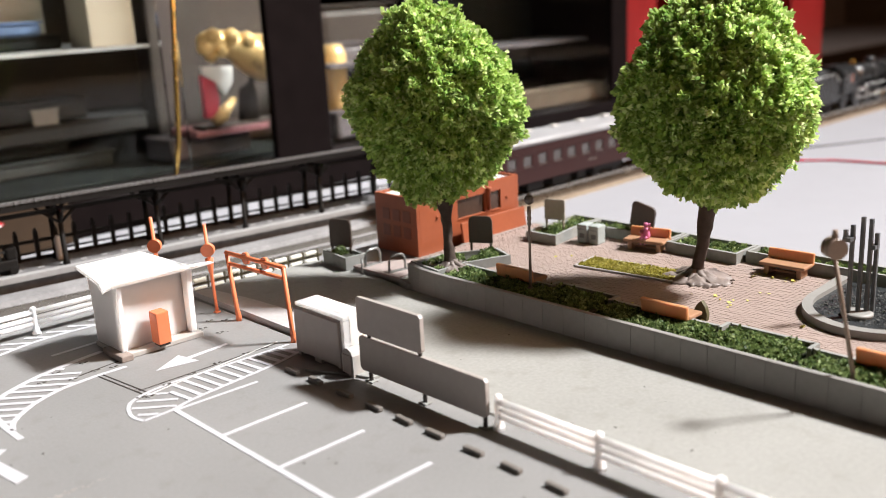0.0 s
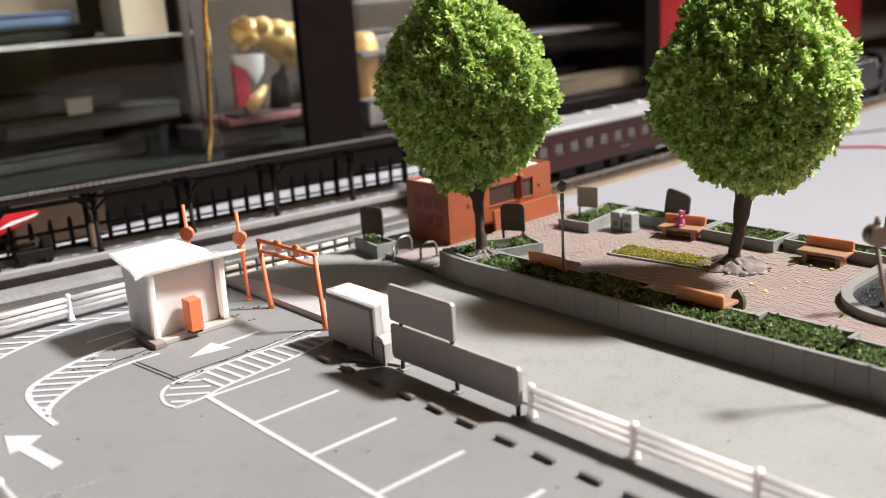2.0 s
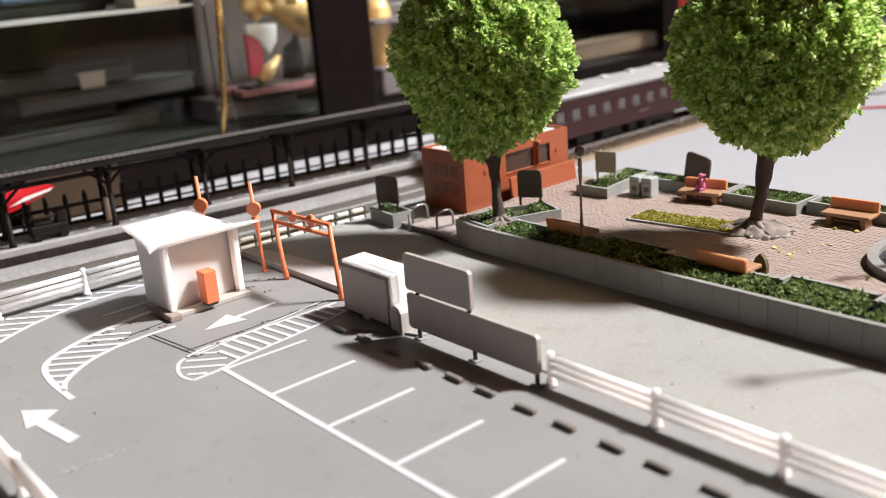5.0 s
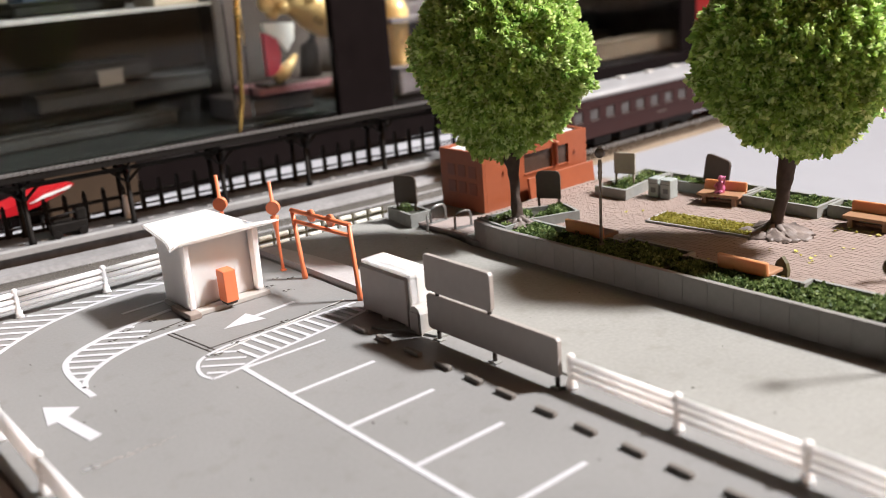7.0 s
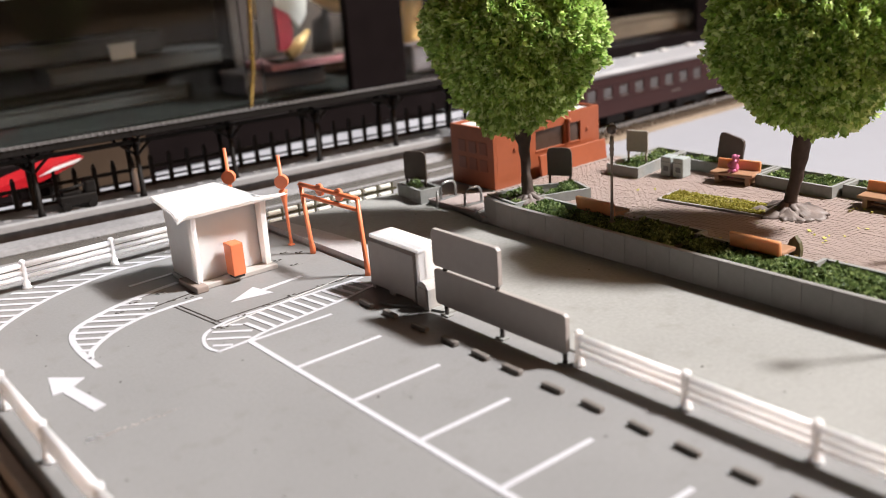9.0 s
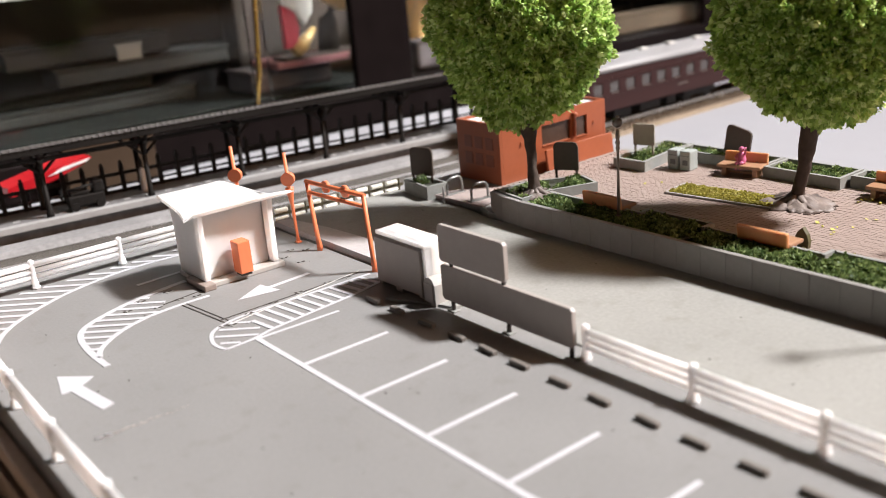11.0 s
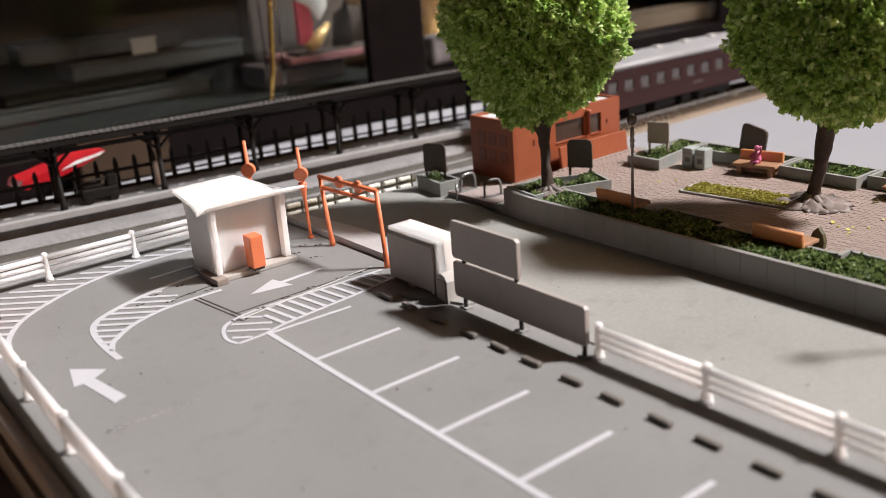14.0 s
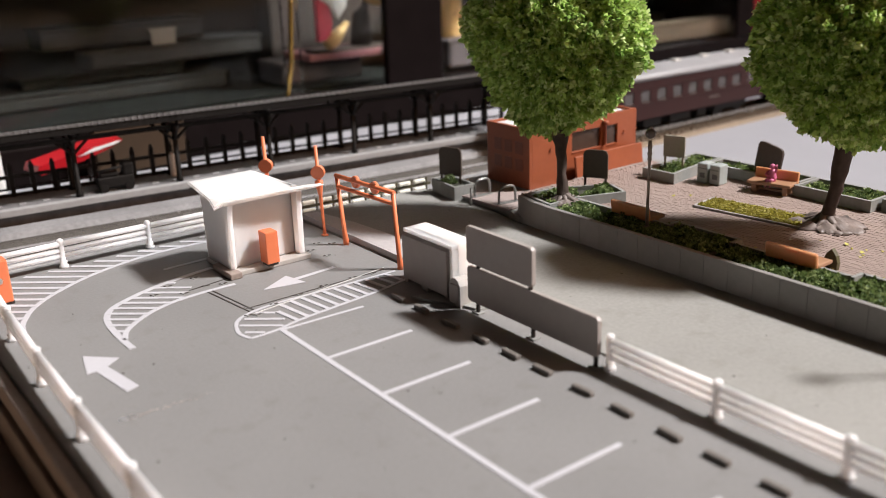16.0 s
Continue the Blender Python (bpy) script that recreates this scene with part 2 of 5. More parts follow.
CREAM = material("cream_paper", (0.34, 0.29, 0.22), 0.7, vary=0.05, grain=0.5, bump=0)
BLUECLOTH = material("blue_cloth", (0.08, 0.13, 0.24), 0.8, vary=0.3, grain=0.8, bump=0)
DULLRED = material("dull_red_tray", (0.3, 0.13, 0.14), 0.5, vary=0.15, grain=0.5, bump=0)
LILAC = material("lilac_grey_card", (0.105, 0.092, 0.1), 0.6, vary=0.1, grain=0.5, bump=0)
CABLE = material("red_cable", (0.6, 0.02, 0.06), 0.4, vary=0.05)
WIRE = material("dark_wire", (0.03, 0.03, 0.03), 0.4)


# ---- building helpers ----
def bx(bm, x0, x1, y0, y1, z0, z1, bev=0.0, m=None):
    """An upright box, edges rounded by bev, optionally turned by the matrix m."""
    made = bmesh.ops.create_cube(bm, size=1)["verts"]
    for v in made:
        v.co = Vector((x0 + (v.co.x + 0.5) * (x1 - x0), y0 + (v.co.y + 0.5) * (y1 - y0), z0 + (v.co.z + 0.5) * (z1 - z0)))
    if bev:
        edges = list({e for v in made for e in v.link_edges})
        made = list({v for f in bmesh.ops.bevel(bm, geom=edges, offset=bev, segments=2, profile=0.5, affect="EDGES")["faces"] for v in f.verts} | {v for v in made if v.is_valid})
    if m is not None:
        bmesh.ops.transform(bm, matrix=m, verts=made)
    return bm


def rod(bm, pts, radii, seg=8):
    """A round bar along points, with its own radius at each."""
    pts = [Vector(p) for p in pts]
    radii = [radii] * len(pts) if isinstance(radii, (int, float)) else radii
    rings = []
    for i, p in enumerate(pts):
        way = (pts[min(i + 1, len(pts) - 1)] - pts[max(i - 1, 0)]).normalized()
        side = way.cross(Vector((0, 0, 1)) if abs(way.z) < 0.9 else Vector((1, 0, 0))).normalized()
        up = side.cross(way)
        rings.append([bm.verts.new(p + radii[i] * (math.cos(2 * math.pi * k / seg) * side + math.sin(2 * math.pi * k / seg) * up)) for k in range(seg)])
    for a, b in zip(rings, rings[1:]):
        for k in range(seg):
            bm.faces.new((a[k], a[(k + 1) % seg], b[(k + 1) % seg], b[k])).smooth = True
    bm.faces.new(rings[0][::-1])
    bm.faces.new(rings[-1])
    return bm


def prism(bm, outline, z0, z1):
    """A flat outline in x and y, raised from z0 to z1."""
    low = [bm.verts.new((x, y, z0)) for x, y in outline]
    top = [bm.verts.new((x, y, z1)) for x, y in outline]
    n = len(outline)
    bm.faces.new(low[::-1])
    bm.faces.new(top)
    for k in range(n):
        bm.faces.new((low[k], low[(k + 1) % n], top[(k + 1) % n], top[k]))
    return bm


def section(bm, outline, axis, a, b):
    """An outline extruded along an axis from a to b; its two coordinates are the other two axes in order."""
    def place(p, t):
        return {"x": (t, p[0], p[1]), "y": (p[0], t, p[1]), "z": (p[0], p[1], t)}[axis]
    one = [bm.verts.new(place(p, a)) for p in outline]
    two = [bm.verts.new(place(p, b)) for p in outline]
    n = len(outline)
    bm.faces.new(one)
    bm.faces.new(two[::-1])
    for k in range(n):
        bm.faces.new((one[k], two[k], two[(k + 1) % n], one[(k + 1) % n]))
    bmesh.ops.recalc_face_normals(bm, faces=bm.faces)
    return bm


def mesh_of(name, bm, mat):
    bmesh.ops.scale(bm, vec=(U, U, U), verts=bm.verts)
    me = bpy.data.meshes.new(name)
    bm.to_mesh(me)
    bm.free()
    me.materials.append(mat)
    return me


def part(name, bm, mat, parent=None, label=""):
    """Links a bmesh as one mesh object under a thing or a part."""
    ob = new(name, mesh_of(name, bm, mat))
    if parent is not None:
        ob.parent = parent
    return tagged(ob, label)


def thing(name, at, label, category, turn=0.0, group="", kind=""):
    ob = new(name)
    ob.matrix_basis = pose(at[0] * U, at[1] * U, at[2] * U, 0, 0, turn)
    ob.empty_display_size = 0.005
    return tagged(ob, label, category, group, kind)


def solid(name, bm, mat, label, category, group="", kind=""):
    return tagged(part(name, bm, mat), label, category, group, kind)


def shared_piece(name, me, at, parent, turn=0.0):
    ob = new(name, me)
    ob.parent = parent
    ob.matrix_basis = pose(at[0] * U, at[1] * U, at[2] * U, 0, 0, turn)
    return ob


def N():
    return bmesh.new()


def flock(bm, rng, place, count, size):
    """Scatters small ragged flock crumbs, each of three narrow blades from one point."""
    for _ in range(count):
        p, out = place(rng)
        s = size * rng.uniform(0.5, 1.3)
        foot = bm.verts.new(p - out * s * 0.2)
        for _k in range(3):
            way = (out * rng.uniform(0.1, 1.1) + Vector((rng.uniform(-1, 1), rng.uniform(-1, 1), rng.uniform(-1, 1)))).normalized()
            side = way.cross(Vector((rng.uniform(-1, 1), rng.uniform(-1, 1), rng.uniform(-1, 1)))).normalized() * s * rng.uniform(0.22, 0.36)
            mid = p + way * s * 0.45 + out * s * rng.uniform(-0.1, 0.15)
            bm.faces.new((foot, bm.verts.new(mid + side), bm.verts.new(p + way * s * rng.uniform(0.75, 1.0)), bm.verts.new(mid - side)))
    return bm


def tufts(bm, rng, place, count, size, flat=0.0):
    """Scatters small bent leaf flakes; place(rng) gives a point and the way outwards."""
    for _ in range(count):
        p, out = place(rng)
        a = Vector((rng.uniform(-1, 1), rng.uniform(-1, 1), rng.uniform(-1, 1)))
        side = out.cross(a)
        if side.length < 1e-4:
            continue
        side.normalize()
        up = (side.cross(out) + flat * out * rng.uniform(-1, 1)).normalized()
        s = size * rng.uniform(0.55, 1.25)
        lift = out * s * rng.uniform(0.1, 0.7)
        v = [bm.verts.new(p + q) for q in (-side * s * 0.5 - up * s * 0.35, side * s * 0.5 - up * s * 0.3 + lift * 0.5, side * s * 0.35 + up * s * 0.45 + lift, -side * s * 0.4 + up * s * 0.5 + lift * 0.4)]
        bm.faces.new((v[0], v[1], v[2]))
        bm.faces.new((v[0], v[2], v[3]))
    return bm

# ---- structure: table, plates, room ----
TABLE = -1.1
solid("table", bx(N(), -60, 90, -60, 18.4, TABLE - 3, TABLE), WOOD, "dark brown wooden table top under the model boards", "table", kind="structure")
solid("back_sheet", bx(N(), -16, 4.15, 14.2, 18.5, TABLE + 0.01, TABLE + 0.05), PAPER, "white sheet of paper behind the station platform", "paper sheet", kind="structure")
solid("white_sheet", bx(N(), 4.2, 75, -45, 18.5, TABLE + 0.01, TABLE + 0.05), PAPER, "large white sheet of paper spread over the table", "paper sheet", kind="structure")
solid("base_rim", bx(N(), -4.6, 3.5, -16, 6.2, TABLE + 0.004, -0.42, 0.04), BEIGE, "beige rim of the base board under the parking lot", "base board", kind="structure")
solid("rim_strip", bx(N(), -4.5, -4.3, -16, 6.5, -0.415, -0.045, 0.03), BEIGE, "thin beige strip along the outer edge of the lot", "edge strip", kind="structure")
solid("lot_plate", bx(N(), -4.29, 3.54, -16, 6.62, -0.4, 0, 0.03), ASPHALT, "matt grey plastic parking lot plate", "parking lot", kind="structure")
solid("road", prism(N(), [(3.6, -16), (7.28, -16), (7.28, 2.0), (7.5, 3.2), (7.46, 5.9), (3.6, 6.2)], TABLE + 0.06, 0.0), ROADGREY, "light grey plastic road plate with soft stains", "road", kind="structure")

solid("footway", prism(N(), [(3.61, 0.4), (4.32, 0.4), (4.3, 3.0), (4.2, 4.2), (3.98, 5.6), (3.61, 5.7)], 0.004, 0.13), FOOTWAY, "raised footway strip between lot and road, sunlight put into its pale colour", "footway", kind="structure")

# An unseen room added round the table, with a high window in one wall and a wide opening for the fill lamp in another.
RX0, RX1, RY0, RY1, RZ0, RZ1 = -160, 152, -145, 75, -75, 225


def wall_with_opening(name, axis, at, thick, a0, a1, o0, o1, h0, h1):
    bm = N()
    for p0, p1, z0, z1 in ((a0, o0, RZ0, RZ1), (o1, a1, RZ0, RZ1), (o0, o1, RZ0, h0), (o0, o1, h1, RZ1)):
        if axis == "x":
            bx(bm, at, at + thick, p0, p1, z0, z1)
        else:
            bx(bm, p0, p1, at, at + thick, z0, z1)
    return solid(name, bm, PLASTER, "unseen brown wall added to hold down bounced light", "wall", kind="structure")


wall_with_opening("wall_east", "x", RX1, 8, RY0, RY1, -123, -79, 181, 221)
wall_with_opening("wall_south", "y", RY0 - 8, 8, RX0, RX1, 15, 145, 48, 142)
solid("wall_west", bx(N(), RX0 - 8, RX0, RY0, RY1, RZ0, RZ1), PLASTER, "unseen brown wall added to hold down bounced light", "wall", kind="structure")
solid("wall_north", bx(N(), RX0, RX1, RY1, RY1 + 8, RZ0, RZ1), PLASTER, "unseen brown wall added to hold down bounced light", "wall", kind="structure")
solid("ceiling", bx(N(), RX0 - 8, RX1 + 8, RY0 - 8, RY1 + 8, RZ1 + 0.5, RZ1 + 8), CEILING, "unseen ceiling added to set the bounced light", "ceiling", kind="structure")
solid("floor", bx(N(), RX0 - 8, RX1 + 8, RY0 - 8, RY1 + 8, RZ0 - 8, RZ0 - 0.5), WOOD, "dark wooden floor of the room", "floor", kind="structure")

# ---- park plate ----
WALLX, BACKX, PARK0, PARK1 = 7.3, 13.75, -14.5, 2.3
FLOOR = 0.35
solid("park_base", prism(N(), [(WALLX + 0.1, PARK0), (BACKX, PARK0), (BACKX, 5.6), (7.55, 5.6), (7.62, 2.6), (WALLX + 0.1, PARK1 - 0.2)], TABLE + 0.06, 0.1), CONCRETE, "grey plastic base of the park", "park base", kind="structure")
park_floor = solid("park_floor", bx(N(), 8.3, 13.1, PARK0, 2.9, 0.1, FLOOR - 0.025), PAVERJOINT, "pink block paving of the park in running bond", "paving", kind="structure")


# ---- road markings ----
def inside_runs(outline, origin, way):
    """The stretches of a line that lie inside an outline."""
    cuts = []
    nx, ny = -way[1], way[0]
    for (ax, ay), (b_x, b_y) in zip(outline, outline[1:] + outline[:1]):
        da, db = (ax - origin[0]) * nx + (ay - origin[1]) * ny, (b_x - origin[0]) * nx + (b_y - origin[1]) * ny
        if (da < 0) != (db < 0):
            s = da / (da - db)
            cuts.append((ax + s * (b_x - ax) - origin[0]) * way[0] + (ay + s * (b_y - ay) - origin[1]) * way[1])
    cuts.sort()
    return list(zip(cuts[::2], cuts[1::2]))


LAYER = [0]


def stripe(parent, p, q, width, name="line", z=0.004, mat=None):
    (ax, ay), (b_x, b_y) = p, q
    length = math.hypot(b_x - ax, b_y - ay)
    if length < 0.03:
        return
    nx, ny = -(b_y - ay) / length * width / 2, (b_x - ax) / length * width / 2
    LAYER[0] = (LAYER[0] + 1) % 11  # crossing lines lie a hair above one another
    bm = prism(N(), [(ax - nx, ay - ny), (b_x - nx, b_y - ny), (b_x + nx, b_y + ny), (ax + nx, ay + ny)], z - 0.003, z + 0.006 + 0.0004 * LAYER[0])
    part(name, bm, mat or PAINT, parent)


def band(parent, pts, width, name="edge_line"):
    """A painted line of even width along points."""
    pts = [Vector((x, y)) for x, y in pts]
    left, right = [], []
    for i, p in enumerate(pts):
        way = (pts[min(i + 1, len(pts) - 1)] - pts[max(i - 1, 0)]).normalized()
        n = Vector((-way.y, way.x)) * width / 2
        left.append(p + n)
        right.append(p - n)
    bm = N()
    a = [bm.verts.new((p.x, p.y, 0.011)) for p in left]
    b = [bm.verts.new((p.x, p.y, 0.011)) for p in right]
    for k in range(len(a) - 1):
        bm.faces.new((b[k], b[k + 1], a[k + 1], a[k]))
    made = bmesh.ops.extrude_face_region(bm, geom=bm.faces[:])["geom"]
    bmesh.ops.translate(bm, vec=(0, 0, -0.009), verts=[g for g in made if isinstance(g, bmesh.types.BMVert)])
    bmesh.ops.recalc_face_normals(bm, faces=bm.faces)
    part(name, bm, PAINT, parent)


def smooth_curve(pts, steps=6):
    """A rounded line through points."""
    out = []
    for i in range(len(pts) - 1):
        p0, p1, p2, p3 = (Vector(pts[max(0, min(len(pts) - 1, i + k))]) for k in (-1, 0, 1, 2))
        for s in range(steps):
            t = s / steps
            q = 0.5 * (2 * p1 + (p2 - p0) * t + (2 * p0 - 5 * p1 + 4 * p2 - p3) * t * t + (3 * p1 - p0 - 3 * p2 + p3) * t ** 3)
            out.append((q.x, q.y))
    return out + [tuple(pts[-1])]


def hatch(parent, outline, way, step, width, offset=0.0):
    nx, ny = -way[1], way[0]
    dots = [x * nx + y * ny for x, y in outline]
    d = min(dots) + offset
    while d < max(dots):
        for s0, s1 in inside_runs(outline, (nx * d, ny * d), way):
            o = (nx * d, ny * d)
            stripe(parent, (o[0] + way[0] * s0, o[1] + way[1] * s0), (o[0] + way[0] * s1, o[1] + way[1] * s1), width, "hatch_bar")
        d += step


bays = thing("parking_bay_lines", (0, 0, 0), "thin white painted parking bay lines on the grey lot", "road marking", kind="structure")
stripe(bays, (0, -0.05), (0, -13.4), 0.1)
stripe(bays, (0.0, -0.1), (1.69, -0.14), 0.07)
for k in range(1, 8):
    stripe(bays, (0.05, -1.67 * k), (1.75 - 0.012 * k, -1.67 * k + 0.01), 0.085)

lane_island = thing("hatched_lane_divider", (0, 0, 0), "white hatched lane divider painted beside the bays", "road marking", kind="structure")
band(lane_island, smooth_curve([(3.3, 0.56), (2.9, 0.46), (2.3, 0.33), (1.2, 0.19), (0.4, 0.08), (-0.05, -0.05), (-0.6, -0.08)], 4), 0.07)
band(lane_island, smooth_curve([(-0.6, -0.08), (-0.66, 0.25), (-0.52, 0.68), (-0.25, 0.94), (0.4, 1.1), (1.6, 1.08), (3.22, 1.06)], 5), 0.07)
hatch(lane_island, [(0.3, 0.1), (1.2, 0.2), (2.3, 0.34), (3.15, 0.54), (3.15, 1.02), (0.35, 1.05)], (0.14, -0.99), 0.24, 0.09, 0.12)
hatch(lane_island, [(-0.6, 0.0), (-0.05, 0.0), (0.26, 0.12), (0.28, 1.02), (-0.2, 0.9), (-0.5, 0.62)], (0.76, -0.65), 0.3, 0.085, 0.2)

entry_island = thing("hatched_entry_island", (0, 0, 0), "white hatched teardrop island painted at the entry", "road marking", kind="structure")
outer = smooth_curve([(-2.36, 0.9), (-2.37, 1.7), (-2.3, 2.42), (-2.1, 2.9), (-1.7, 3.22), (-1.0, 3.55), (-0.2, 3.76), (0.4, 3.86)])
inner = smooth_curve([(-2.33, 1.35), (-2.16, 1.75), (-1.68, 2.2), (-1.2, 2.45), (-0.8, 2.56), (-0.2, 2.62), (0.36, 2.62)])
band(entry_island, outer, 0.12)
band(entry_island, inner, 0.1)
hatch(entry_island, [p for p in outer if p[1] > 1.6 and p[0] < -0.62] + [(-0.6, 3.62), (-0.36, 3.1), (-0.72, 2.62)] + [p for p in inner if p[0] < -0.75][::-1], (0.76, -0.65), 0.27, 0.1, 0.1)

corner_hatch = thing("hatched_corner_zone", (0, 0, 0), "white hatched corner zone painted along the fence", "road marking", kind="structure")
edge = smooth_curve([(-3.66, 2.9), (-3.55, 3.4), (-3.18, 4.08), (-2.62, 4.62), (-1.86, 5.12), (-1.17, 5.41), (-0.4, 5.62), (0.3, 5.67), (1.15, 5.63)])
band(corner_hatch, edge, 0.1)
hatch(corner_hatch, edge + [(1.15, 6.05), (-3.0, 6.05), (-3.78, 5.7), (-3.78, 2.9)], (0.76, -0.65), 0.32, 0.11, 0.1)
far_lane = thing("lane_line", (0, 0, 0), "short white lane line behind the booth", "road marking", kind="structure")
stripe(far_lane, (-0.43, 4.46), (1.6, 4.55), 0.09)


def arrow(label, tip, left, right, neck_left, neck_right, tail_left, tail_right):
    bm = prism(N(), [tip, left, neck_left, tail_left, tail_right, neck_right, right], 0.002, 0.011)
    return solid("direction_arrow", bm, PAINT, label, "road marking", "painted arrows", "structure")


arrow("white arrow painted on the entry lane", (-3.14, 1.16), (-3.3, 0.4), (-2.68, 0.68), (-3.15, 0.4), (-2.94, 0.48), (-3.0, -0.65), (-2.78, -0.57))
arrow("white arrow painted in front of the booth", (0.64, 1.91), (1.36, 2.34), (1.5, 1.74), (1.42, 2.1), (1.44, 1.98), (2.38, 2.17), (2.4, 2.08))

loops = thing("ground_loop_lines", (0, 0, 0), "thin dark sensor loop grooves in the lot", "road marking", kind="structure")
for dx in (0.0, 0.1):
    stripe(loops, (-0.26 + dx, 2.66), (-0.06 + dx, 1.02), 0.025, "groove", mat=STOP)
stripe(loops, (-0.1, 1.24), (3.1, 1.3), 0.02, "groove", mat=STOP)
stripe(loops, (-0.5, 2.9), (0.5, 3.05), 0.02, "groove", mat=STOP)
rng = random.Random(3)
stripe(loops, (-0.05, 0.92), (3.15, 1.38), 0.022, "seam", mat=WORNPAINT)
for x, y in ((-0.12, 0.9), (0.02, 0.82), (0.5, 1.08), (1.1, 1.2), (1.72, 1.29), (2.4, 1.3), (2.82, 1.24), (-0.7, 3.4), (-1.1, 3.1), (-0.6, 2.8), (-0.1, 2.9), (-0.1, 3.5), (0.22, 2.78), (2.6, 3.4), (3.2, 3.5), (2.3, 3.2), (2.95, 3.75), (2.7, 2.85)):
    stripe(loops, (x - 0.08, y - 0.015), (x + 0.08, y + 0.02), 0.06, "bolt_plate", 0.003, CONCRETE)
    stripe(loops, (x - 0.035, y), (x + 0.035, y + 0.012), 0.045, "bolt_head", 0.012, STOP)
    stripe(loops, (x - 0.12, y + 0.03), (x - 0.085, y + 0.04), 0.04, "bolt_head", 0.012, STOP)
glue = thing("glue_marks", (0, 0, 0), "row of pale dried glue spots on the lot", "stain", kind="stuff")
bm = N()
for k in range(4):
    s = k / 15
    x, y = -3.38 + 0.95 * s + rng.uniform(-0.03, 0.03), -1.5 - 0.05 * s + rng.uniform(-0.04, 0.04)
    r = rng.uniform(0.015, 0.05) * (1.4 - s)
    prism(bm, [(x + r * math.cos(a) * rng.uniform(0.6, 1.2), y + r * math.sin(a) * rng.uniform(0.6, 1.2)) for a in (0, 1.05, 2.1, 3.15, 4.2, 5.25)], 0.001, 0.012 * (1.3 - s))
part("spots", bm, WHITE, glue)
bm = N()
for k in range(30):
    s = k / 29
    x, y = -3.22 + 1.3 * s + rng.uniform(-0.03, 0.03), -1.5 - 0.08 * s + rng.uniform(-0.05, 0.05)
    r = rng.uniform(0.008, 0.03) * (1.3 - s)
    prism(bm, [(x + r * math.cos(a) * rng.uniform(0.8, 2.4), y + r * math.sin(a)) for a in (0, 1.05, 2.1, 3.15, 4.2, 5.25)], 0.0005, 0.006)
part("dark_smears", bm, BOARD, glue)
debris = thing("grit", (0, 0, 0), "scattered dark crumbs on lot and road", "grit", kind="stuff")
bm = N()
for k in range(90):
    x, y = (rng.uniform(-4, 3.3), rng.uniform(-11, 5)) if k < 55 else (rng.uniform(3.8, 7.1), rng.uniform(-12, 4))
    r = rng.uniform(0.004, 0.013)
    bx(bm, x - r, x + r * rng.uniform(0.5, 2), y - r, y + r * rng.uniform(0.5, 2), 0.0005, r * 0.8)
part("crumbs", bm, STOP, debris)

# ---- wheel stops ----
stop = None
for k, y in enumerate((-0.3, -1.05, -1.95, -2.8, -3.6, -4.37, -5.27, -6.08, -6.97, -7.77, -8.66, -9.5, -10.4, -11.2)):
    if stop is None:
        stop = thing("wheel_stop", (2.39, y, 0), "small dark grey wheel stop block on the lot", "wheel stop", -3, "wheel stops")
        part("block", bx(N(), -0.05, 0.05, -0.2, 0.2, 0, 0.085, 0.016), WHEELSTOP, stop)
    else:
        copy_thing(stop, pose((2.40 - 0.006 * k) * U, y * U, 0, 0, 0, random.Random(k).uniform(-5, 3)))


# ---- fences ----
def guard_fence(label, points, height, group):
    """A pale pipe fence: stout round posts with caps and feet, three rails."""
    f = thing("guard_fence", (*points[0], 0), label, "fence", group=group)
    ox, oy = points[0]
    for (ax, ay), (b_x, b_y) in zip(points, points[1:]):
        for z, r in ((height - 0.07, 0.06), (height - 0.21, 0.05), (height - 0.34, 0.05)):
            part("rail", rod(N(), [(ax - ox, ay - oy, z), (b_x - ox, b_y - oy, z)], r, 10), FENCEWHITE, f)
    for x, y in points:
        bm = rod(N(), [(x - ox, y - oy, 0.0), (x - ox, y - oy, 0.05), (x - ox, y - oy, 0.06), (x - ox, y - oy, 0.13), (x - ox, y - oy, 0.15), (x - ox, y - oy, height - 0.03), (x - ox, y - oy, height + 0.02), (x - ox, y - oy, height + 0.05)], [0.105, 0.1, 0.07, 0.085, 0.062, 0.068, 0.07, 0.035], 12)
        part("post", bm, FENCEWHITE, f)
    return f


guard_fence("pale cream plastic guard fence between lot and road", [(3.25, -4.98), (3.25, -7.04), (3.25, -9.05), (3.25, -11.1), (3.25, -13.1), (3.25, -15.1)], 0.56, "guard fences")
guard_fence("pale cream plastic guard fence along the outer lot edge", [(-3.78, 4.85), (-3.9, 2.7), (-3.97, 0.5), (-4.0, -1.7), (-4.0, -3.9), (-4.0, -6.1), (-4.0, -8.3)], 0.62, "guard fences")
guard_fence("white plastic guard fence in front of the railway", [(-3.78, 6.13), (-2.02, 6.13), (-0.1, 6.13), (1.8, 6.1), (2.7, 6.08)], 0.6, "guard fences")

